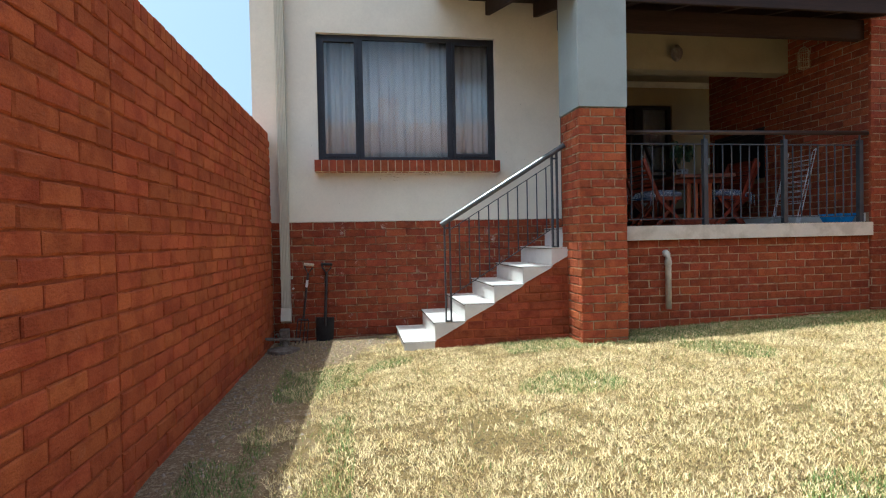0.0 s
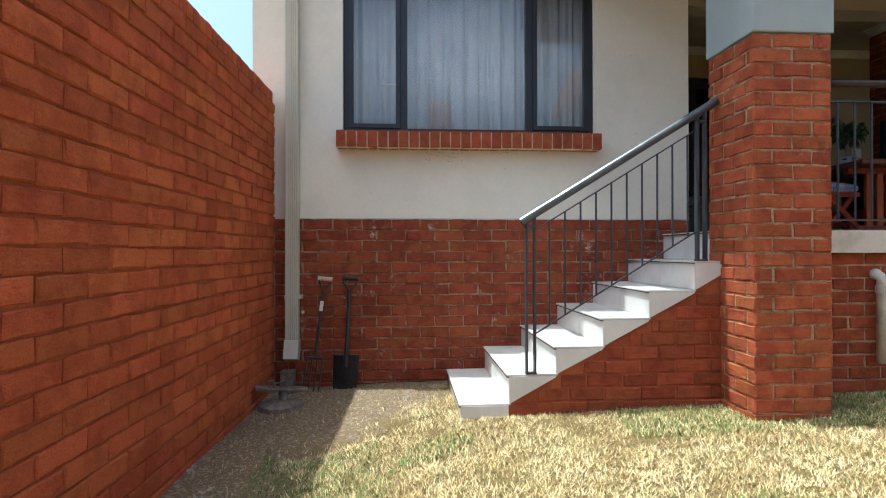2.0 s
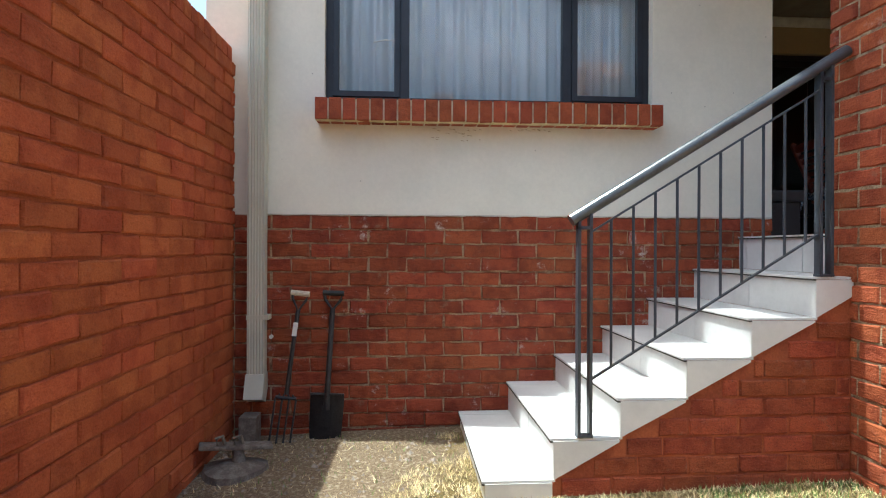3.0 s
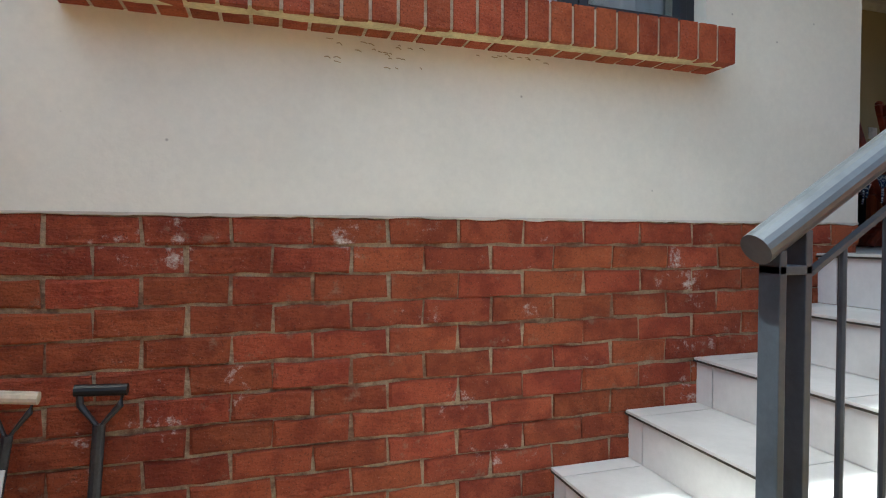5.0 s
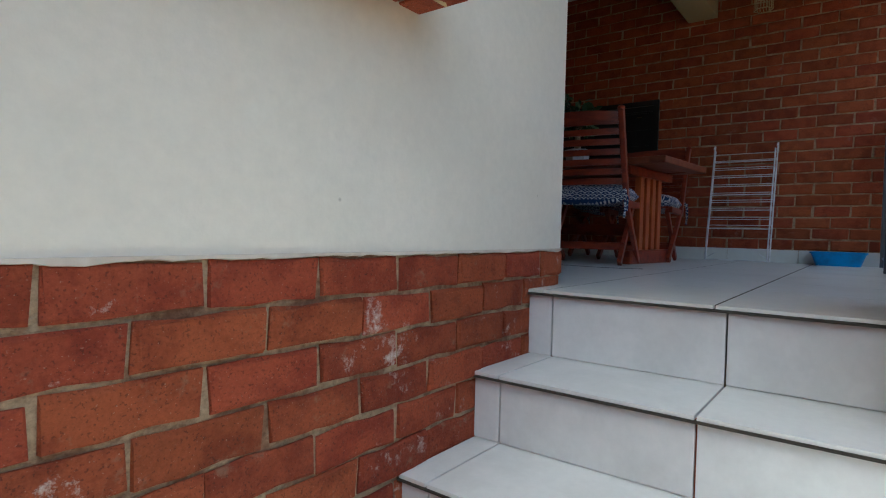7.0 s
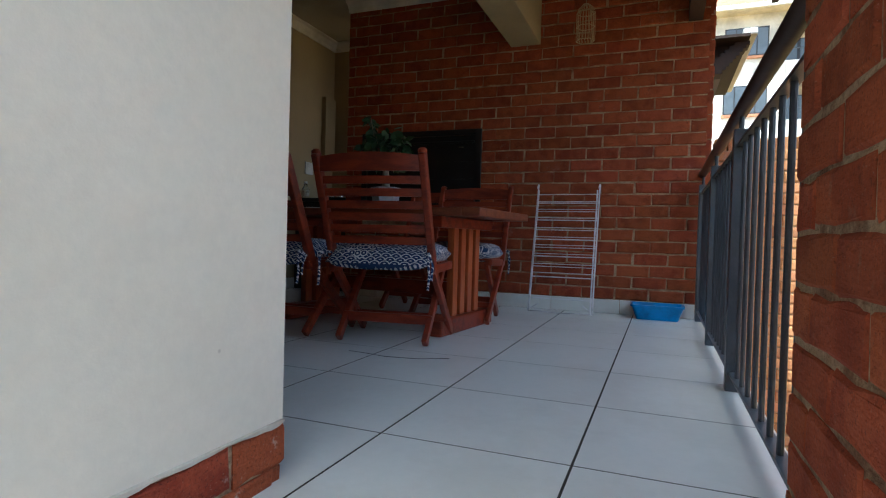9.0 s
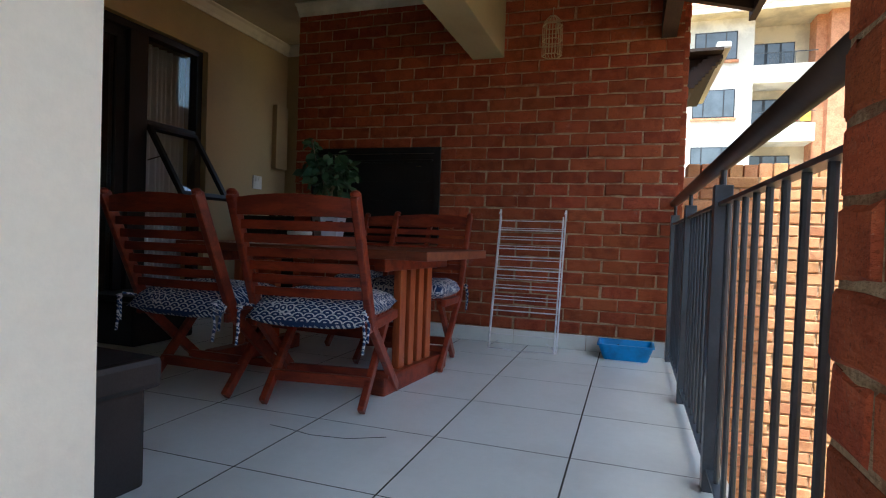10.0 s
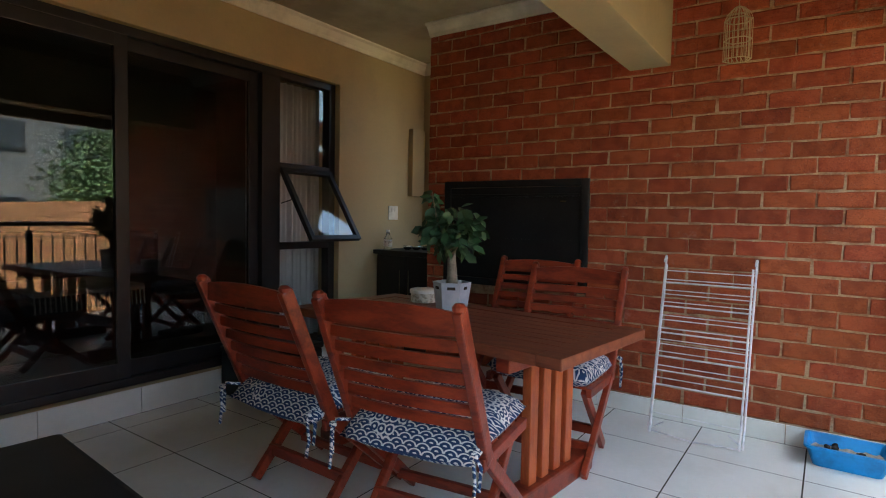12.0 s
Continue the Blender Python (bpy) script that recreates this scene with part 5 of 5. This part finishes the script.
for k in range(16):
    ang = k * math.tau / 16
    wob = 1 + 0.07 * math.sin(3 * ang + 0.6)
    ring_low.append(slab.verts.new((0.165 * wob * math.cos(ang), 0.15 * wob * math.sin(ang), 0.0)))
    ring_mid.append(slab.verts.new((0.158 * wob * math.cos(ang), 0.143 * wob * math.sin(ang), 0.038)))
    ring_top.append(slab.verts.new((0.06 * math.cos(ang), 0.055 * math.sin(ang), 0.062)))
for lower, upper in ((ring_low, ring_mid), (ring_mid, ring_top)):
    for k in range(16):
        slab.faces.new((lower[k], lower[(k + 1) % 16], upper[(k + 1) % 16], upper[k]))
slab.faces.new(ring_top)
part("plate", slab, "rust", rs)
part("stem", tube([(0.02, 0.02, 0.05), (0.01, 0.03, 0.125)], 0.03, 12, [0.036, 0.026]), "rust", rs)
part("bar", bar((-0.17, 0.0, 0.155), (0.18, 0.06, 0.115), 0.085, 0.022, 0.5, 0.008), "rust", rs)
part("lug", tube([(-0.08, -0.01, 0.15), (-0.085, -0.02, 0.195), (-0.055, -0.02, 0.205), (-0.045, -0.01, 0.16)], 0.009, 8), "rust", rs)
part("lug", tube([(0.0, 0.01, 0.145), (-0.005, 0.0, 0.185), (0.03, 0.0, 0.195), (0.04, 0.01, 0.15)], 0.009, 8), "rust", rs)
ct = thing("concrete_block", "narrow grey block standing under the downpipe", "block", at=pose(-1.165, 6.36, ground_z(-1.165, 6.36) - 0.03))
part("body", box((-0.05, -0.06, 0), (0.05, 0.06, 0.2), 0.008), "rust", ct)
bn = thing("tap_nipple", "small white plastic plug on the brick wall", "plug", at=pose(-1.075, FRONT - 0.01, 0.51))
part("plug", tube([(0, 0.01, 0), (0, -0.012, 0)], 0.012, 12), "white_plastic", bn)


# ---- grass ----
def build_grass():
    rng = random.Random(21)

    def blades(name, mat, label, spots, hmin, hmax, flat):
        verts, faces = [], []
        for x, y in spots:
            z = ground_z(x, y)
            a, h = rng.uniform(0, math.tau), rng.uniform(hmin, hmax)
            w = rng.uniform(0.0016, 0.0034)
            lean = h * rng.uniform(0.3, flat)
            dx, dy = math.cos(a), math.sin(a)
            b = len(verts)
            verts += [(x - dy * w, y + dx * w, z - 0.004), (x + dy * w, y - dx * w, z - 0.004), (x + dx * lean, y + dy * lean, z + h)]
            faces.append((b, b + 1, b + 2))
        me = bpy.data.meshes.new(name)
        me.from_pydata(verts, [], faces)
        me.materials.append(M[mat])
        tagged(new(name, me), label, "grass", kind="stuff")

    def free(x, y):
        if x < WEST + 0.02 or x > EAST + 0.2 or y > FRONT:
            return False
        if x > STEP_X[0] - 0.0 and y > STAIR_OUT and x < 1.9:
            return False
        if x > COL[0] and y > COL[2] - 0.01 and x < COL[1] + 0.01:
            return False
        return not (x > COL[1] and y > 5.55)
    dry, green = [], []
    while len(dry) < 330000:
        x = rng.uniform(-1.25, 5.6)
        y = 1.5 + 4.9 * rng.random() ** 1.1
        if not free(x, y):
            continue
        edge = x + 0.9 * (noise.noise(Vector((x * 2.2, y * 2.2, 7))) * 0.5 + 0.5)
        edge -= 0.8 * min(1.0, max(0.0, y - 5.0))
        if edge < -0.35 and rng.random() < 0.95:
            continue
        thin = noise.noise(Vector((x * 1.1, y * 1.1, 3))) + 0.7 * noise.noise(Vector((x * 5, y * 5, 1)))
        if thin < -0.48 and rng.random() < min(0.85, 0.4 - thin):
            continue
        if noise.noise(Vector((x * 16, y * 16, 5))) < -0.12 and rng.random() < 0.7:
            continue
        dry.append((x, y))
    blades("dry_grass", "straw", "short dry straw-coloured grass", dry, 0.006, 0.026, 2.0)
    while len(green) < 46000:
        x, y = rng.uniform(-1.25, 5.6), 1.6 + 4.8 * rng.random() ** 1.1
        if not free(x, y):
            continue
        n = noise.noise(Vector((x * 0.9 + 4, y * 0.9, 9)))
        by_wall = x > 1.0 and y > 4.95 - 0.02 * x
        strip = -1.0 < x < -0.4 and y < 5.2 and noise.noise(Vector((x * 2, y * 1.4, 2))) > -0.05
        if (by_wall and rng.random() < 0.9) or (strip and rng.random() < 0.8) or n > 0.33 or rng.random() < 0.04:
            green.append((x, y))
    blades("green_grass", "grass", "patches of greener grass in the lawn", green, 0.012, 0.04, 1.2)


build_grass()


def build_stones():
    rng = random.Random(8)
    verts, faces = [], []
    for _ in range(1700):
        x, y = rng.uniform(-1.35, 0.05), rng.uniform(2.3, 6.45)
        if rng.random() < (x + 1.27) * (0.55 if y > 5.5 else 1.4):
            continue
        r = rng.uniform(0.004, 0.016) * (1.5 if rng.random() < 0.06 else 1)
        z = ground_z(x, y)
        b = len(verts)
        verts += [(x + r * rng.uniform(0.7, 1.2), y, z), (x - r, y + r * rng.uniform(-0.3, 0.3), z), (x, y + r * rng.uniform(0.7, 1.2), z), (x, y - r, z), (x + rng.uniform(-0.3, 0.3) * r, y, z + r * rng.uniform(0.6, 1.0)), (x, y, z - r * 0.5)]
        for i, j in ((0, 2), (2, 1), (1, 3), (3, 0)):
            faces += [(b + i, b + j, b + 4), (b + j, b + i, b + 5)]
    me = bpy.data.meshes.new("stones")
    me.from_pydata(verts, [], faces)
    me.materials.append(M["spot"])
    tagged(new("small_stones", me), "scattered pebbles and rubble on the bare soil", "stones", kind="stuff")


build_stones()


# ---- beyond the garden ----
def build_apartments():
    ap = thing("apartment_building", "white four-storey apartment block with balconies and brick bays", "building")
    X = 33.3
    part("wall", box((X, -0.15, -1.0), (X + 9, 16, 13.7)), "render_white", ap)
    part("recess_wall", box((X + 1.6, -3.4, -1.0), (X + 9, -0.15, 13.7)), "render_cream", ap, "cream wall behind the balconies")
    part("brick_bay", box((X - 0.2, -10.5, -1.0), (X + 9, -3.4, 14.2)), "face_brick", ap, "face-brick bay")
    part("bay_pier", box((X + 0.4, -3.4, -1.0), (X + 1.6, -2.95, 13.7)), "face_brick", ap)
    part("eave", box((X - 0.8, -11.0, 13.7), (X + 9, 16.5, 13.9)), "render_cream", ap)
    part("roof_slope", prism([(X - 0.8, 13.9), (X + 9, 13.9), (X + 4, 16.4)], -11, 16.5), "roof_tile", ap)
    part("gutter", box((X - 0.95, -11.0, 13.72), (X - 0.8, 16.5, 13.94)), "render_white", ap)
    for lvl in range(4):
        z = 1.95 + lvl * 2.95
        part("balcony_slab", box((X - 0.1, -2.95, z - 0.48), (X + 1.6, -0.15, z + 0.42)), "render_white", ap)
        rl = part("balcony_rail", box((X - 0.06, -2.95, z + 1.0), (X - 0.02, -0.15, z + 1.04)), "steel", ap)
        for k in range(20):
            part("rail_bar", box((X - 0.05, -2.0 + k * 0.06, z + 0.42), (X - 0.03, -1.98 + k * 0.06, z + 1.0)), "steel", rl)
        dr = part("balcony_door", box((X + 1.55, -2.3, z + 0.3), (X + 1.62, -0.25, z + 2.0)), "window_frame", ap)
        for a in (-2.25, -1.6, -0.9):
            part("pane", box((X + 1.54, a, z + 0.35), (X + 1.56, a + 0.55, z + 1.95)), "far_glass", dr)
        for y0 in (0.62, 4.6, 9.0):
            wd = part("window", box((X - 0.04, y0, z + 0.8), (X + 0.1, y0 + 2.0, z + 2.25)), "window_frame", ap)
            for a, c in ((0.06, 0.5), (0.56, 1.45), (1.51, 1.94)):
                part("pane", box((X - 0.05, y0 + a, z + 0.86), (X - 0.03, y0 + c, z + 2.19)), "far_glass", wd)
            part("sill", box((X - 0.1, y0 - 0.08, z + 0.66), (X + 0.05, y0 + 2.08, z + 0.79)), "face_brick", ap)
    for lvl, y, mat in ((2, -2.2, "cloth_red"), (2, -2.75, "cloth_yellow"), (1, -1.6, "white")):
        z = 1.95 + lvl * 2.95
        part("washing", box((X - 0.085, y, z + 0.5), (X - 0.065, y + 0.45, z + 1.02), 0.008), mat, ap, "bright cloth hung over a balcony rail")
    ap.matrix_world = pose(0, 0.46, -0.2)


build_apartments()


def build_neighbour():
    nb = thing("neighbour_roof", "eave of the next house with a white gutter", "roof")
    part("wall", box((7.7, 5.6, -0.5), (9.5, 9.0, 3.2)), "face_brick", nb)
    part("gutter", box((7.35, 4.97, 3.73), (9.6, 5.10, 3.80), 0.02), "render_white", nb)
    part("eave_board", box((7.3, 5.04, 3.702), (9.6, 5.6, 3.73)), "timber", nb)
    part("soffit", prism([(5.2, 3.70), (5.2, 3.62), (5.4, 3.42), (5.9, 3.40), (5.9, 3.70)], 7.62, 9.6, "x"), "timber", nb)
    for k in range(9):
        y = 5.03 + k * 0.042
        part("roof_tile", box((7.42, y - k * 0.012, 3.655 - k * 0.034), (7.62, y + 0.14, 3.695 - k * 0.034), 0.006), "timber", nb)
    part("barge_board", prism([(5.12, 3.70), (5.12, 3.65), (5.34, 3.43), (5.6, 3.41), (5.6, 3.70)], 7.55, 7.6, "x"), "timber", nb)


build_neighbour()


def build_opposite():
    op = thing("opposite_house", "low grey rendered house with a terracotta roof beyond the garden", "house")
    part("wall", box((-9, -19, -1), (7.4, -14, 5.2)), "render_grey", op)
    part("roof", prism([(-20, 5.1), (-13, 5.1), (-16.5, 7.2)], -9.8, 7.9, "x"), "roof_tile", op)
    part("chimney", box((0.9, -15.4, 5.6), (1.9, -14.6, 8.0)), "face_brick", op)
    for x in (-6, -2.5, 1.5, 5):
        w = part("window", box((x, -14.05, 2.6), (x + 1.6, -13.95, 3.9)), "window_frame", op)
        part("pane", box((x + 0.06, -13.96, 2.66), (x + 1.54, -13.94, 3.84)), "far_glass", w)
    tall = thing("grey_house", "two-storey blue-grey rendered house beyond the garden wall", "house")
    part("wall", box((8.6, -20, -1), (17.5, -14.2, 8.6)), "render_grey", tall)
    part("roof", prism([(-20.8, 8.6), (-13.6, 8.6), (-17, 10.4)], 8.2, 17.9, "x"), "roof_tile", tall)
    for x in (9.3, 12.2, 15.2):
        for z in (1.6, 4.6):
            w = part("window", box((x, -14.25, z), (x + 1.5, -14.15, z + 1.2)), "window_frame", tall)
            part("pane", box((x + 0.06, -14.16, z + 0.06), (x + 1.44, -14.14, z + 1.14)), "far_glass", w)


build_opposite()


def build_tree():
    tr = thing("garden_tree", "leafy green tree beyond the garden wall", "tree")
    rng = random.Random(31)
    base = Vector((11.4, -8.2, -0.4))
    part("trunk", tube([base, base + Vector((0.1, 0, 1.2)), base + Vector((0, 0.1, 2.4))], 0.15, 12, [0.2, 0.15, 0.11]), "bark", tr)
    tips = []
    for k in range(9):
        a = k * math.tau / 9 + rng.uniform(-0.3, 0.3)
        r = rng.uniform(0.8, 1.7)
        tip = base + Vector((r * math.cos(a), r * math.sin(a), rng.uniform(3.0, 5.2)))
        part("limb", tube([base + Vector((0, 0.1, 2.2)), base + Vector((r * 0.4 * math.cos(a), r * 0.4 * math.sin(a), 3.0)), tip], 0.05, 8, [0.08, 0.05, 0.015]), "bark", tr)
        tips.append(tip)
    verts, faces = [], []
    for _ in range(5200):
        t = rng.choice(tips)
        c = t + Vector((rng.gauss(0, 0.45), rng.gauss(0, 0.45), rng.gauss(0, 0.4)))
        d = Vector((rng.gauss(0, 1), rng.gauss(0, 1), rng.gauss(0, 1))).normalized()
        s = d.orthogonal().normalized()
        b = len(verts)
        L = rng.uniform(0.06, 0.13)
        verts += [tuple(c - d * L), tuple(c + s * L * 0.45), tuple(c + d * L), tuple(c - s * L * 0.45)]
        faces.append((b, b + 1, b + 2, b + 3))
    me = bpy.data.meshes.new("crown")
    me.from_pydata(verts, [], faces)
    me.materials.append(M["tree_leaf"])
    ob = new("crown", me)
    ob.parent = tr


build_tree()


def ragged_strip(name, x0, x1, y, z, drop, mat, label, category, seed, thick=0.006):
    """A thin hand-made bead with an uneven lower edge along a wall."""
    rng = random.Random(seed)
    bm = bmesh.new()
    n = int((x1 - x0) / 0.02)
    rows = []
    for i in range(n + 1):
        x = x0 + (x1 - x0) * i / n
        d = drop * (0.6 + 0.6 * noise.noise(Vector((x * 9, seed, 0))) + rng.uniform(-0.15, 0.15))
        rows.append([bm.verts.new(p) for p in ((x, y, z), (x, y - thick, z), (x, y - thick * 0.8, z - max(d, 0.001)), (x, y, z - max(d, 0.001) - 0.002))])
    for r0, r1 in zip(rows, rows[1:]):
        for k in range(4):
            bm.faces.new((r0[k], r0[(k + 1) % 4], r1[(k + 1) % 4], r1[k]))
    bm.faces.new(rows[0]), bm.faces.new(rows[-1])
    return solid(name, bm, mat, label, category, "structure")


ragged_strip("sill_bead", -0.80, 1.308, 6.372 + 0.05, 1.811, 0.006, "paint_bead", "yellowed paint bead under the brick sill", "trim", 3, 0.046)
ragged_strip("plaster_lip", -1.13, CORNER - 0.003, FRONT + 0.001, BAND + 0.006, 0.012, "slab", "rough lower edge of the plaster", "trim", 4, 0.009)
thread = thing("dark_thread", "thin dark thread lying on the floor tiles", "thread")
part("strand", tube([(3.28, 7.05, FLOOR + 0.002), (3.27, 6.96, FLOOR + 0.002), (3.25, 6.86, FLOOR + 0.002), (3.27, 6.72, FLOOR + 0.002), (3.34, 6.60, FLOOR + 0.002)], 0.0011, 5), "black", thread)

flake_rng = random.Random(41)
bmx = bmesh.new()
for k in range(34):
    fx, fz = flake_rng.uniform(-0.12, 0.2), 1.795 - abs(flake_rng.gauss(0, 0.045))
    if k > 22:
        fx, fz = flake_rng.uniform(0.2, 0.7), 1.797 - abs(flake_rng.gauss(0, 0.008))
    ln = flake_rng.uniform(0.006, 0.022)
    add_tube(bmx, [(fx, FRONT - 0.0005, fz), (fx + ln * 0.5, FRONT - 0.003, fz - flake_rng.uniform(-0.002, 0.004)), (fx + ln, FRONT - 0.0005, fz - flake_rng.uniform(0, 0.005))], 0.0014, 5)
solid("flaked_paint", bmx, "flake", "cracked and lifted paint below the window sill", "trim", "structure")

# ---- terrace floor tiles ----
ty = 5.957 - 0.485
for j in range(8):
    y0, y1 = max(ty, 5.502), min(ty + 0.4845, NORTH - 0.015)
    xa = STEP_X[6] - 0.012
    edges = [xa, 2.43] + [2.43 + 0.496 * q for q in range(1, 9)]
    for x0, x1 in zip(edges, edges[1:]):
        x1 = min(x1, EAST - 0.019 if y0 < 8.3 else 6.19)
        if x1 - x0 < 0.02 or y1 - y0 < 0.02:
            continue
        part("tile", box((x0 + 0.003, y0 + 0.003, FLOOR - 0.009), (x1 - 0.003, y1 - 0.003, FLOOR)), "tile", terrace_deck)
    ty += 0.485

# ---- brick faces ----
lay("facade_bricks", (-1.295, FRONT + 0.004, BAND - 17 * 0.0868), (1, 0, 0), (0, -1, 0), CORNER + 1.295 - 0.002, 17 * 0.0868, "brick_facade", base_wall, shift=0.046, proud=0.010, seed=4, course=0.0868, pitch=0.2333, chips=0.0042)
lay("corner_bricks", (CORNER - 0.004, FRONT + 0.004, FLOOR - 0.05), (0, 1, 0), (1, 0, 0), 0.22, 2 * COURSE, "brick_house", base_wall, seed=5)
lay("column_front", (COL[0], COL[2] + 0.004, 2.255 - 28 * COURSE), (1, 0, 0), (0, -1, 0), COL[1] - COL[0], 28 * COURSE, "brick", column, seed=6, pitch=0.2405)
lay("column_left", (COL[0] + 0.004, COL[3], 2.255 - 28 * COURSE), (0, -1, 0), (-1, 0, 0), COL[3] - COL[2], 28 * COURSE, "brick", column, seed=7, shift=0.25)
lay("column_back", (COL[1], COL[3] - 0.004, 2.255 - 28 * COURSE), (-1, 0, 0), (0, 1, 0), COL[1] - COL[0], 28 * COURSE, "brick", column, seed=8, pitch=0.2405)
lay("column_right", (COL[1] - 0.004, COL[2], 2.255 - 28 * COURSE), (0, 1, 0), (1, 0, 0), COL[3] - COL[2], 28 * COURSE, "brick", column, seed=9)
lay("terrace_front", (COL[1], 5.53, 0.978 - 12 * COURSE), (1, 0, 0), (0, -1, 0), EAST - COL[1] + 0.02, 12 * COURSE, "brick_house", front_wall, seed=10)
lay("east_bricks", (EAST + 0.004, 8.36, FLOOR + 0.10), (0, -1, 0), (-1, 0, 0), 8.36 - 5.494, 3.4, "brick_house", east_wall,
    near=lambda u, z: z < 2.25 and u > 0.2, holes=[(0.17, 1.22, 0.58, 1.275)], seed=11, shift=0.2)
lay("east_end", (EAST, 5.494, -0.1), (1, 0, 0), (0, -1, 0), 0.35, 4.6, "brick_house", east_wall, seed=12)
wall_dir = WALL_AT.to_3x3() @ Vector((0, 1, 0))
wall_out = WALL_AT.to_3x3() @ Vector((1, 0, 0))
lay("west_bricks", WALL_AT @ Vector((-0.004, -6.0, 2.165 - 30 * 0.089)), wall_dir, wall_out, 5.998, 30 * 0.089, "brick_wall", west_wall,
    near=lambda u, z: 1.6 < u < 4.6 and z > 0.2, holes=[(2.19, 2.214, 0.0, 3.0)], seed=13, proud=0.010, course=0.089, pitch=0.268, chips=0.004, shift=0.3)
lay("yard_bricks", (EAST + 0.224, 5.49, 2.318 - 31 * 0.0758), (0, -1, 0), (-1, 0, 0), 6.5, 31 * 0.0758, "brick_yard", yard_wall,
    near=lambda u, z: u < 2.6 and z > 0.2, seed=14, proud=0.018, course=0.0758, pitch=0.236)
rng_top = random.Random(15)
for k in range(70):
    yk = -5.98 + k * 0.085
    if yk < -0.08:
        part("brick", box((-0.224, yk, 2.165), (0.002, yk + 0.075, 2.245 + rng_top.uniform(-0.004, 0.004)), 0.003, WALL_AT), "brick_wall", west_wall)
for k in range(70):
    yk = 5.45 - k * 0.085
    part("brick", box((EAST + 0.222, yk - 0.075, 2.318), (EAST + 0.44, yk, 2.402 + rng_top.uniform(-0.004, 0.004)), 0.003), "brick_yard", yard_wall)
# bricks under the stair, cut to the slope
under = tagged(new("wall_under_stair"), "red face-brick wall under the stair", "wall", kind="structure")
for r in range(11):
    z = -0.12 + r * COURSE
    x_lim = STEP_X[1] + max(0.0, (z + COURSE - STEP_Z[0]) / 0.5785) + 0.02
    a = 0.3 - (r % 2) * PITCH / 2
    while a < COL[0]:
        lo, hi = max(a, x_lim), min(a + BRICK_L, COL[0] - 0.006)
        if hi - lo > 0.03:
            me = bpy.data.meshes.new("brick")
            me.from_pydata(brick_verts(hi - lo, BRICK_H, 0.006, rng_top), [], BRICK_FACES)
            me.materials.append(M["brick_house"])
            piece = new("brick", me)
            piece.parent = under
            piece.matrix_world = Matrix(((1, 0, 0, lo), (0, 0, -1, STAIR_OUT + 0.010), (0, 1, 0, z), (0, 0, 0, 1)))
        a += PITCH
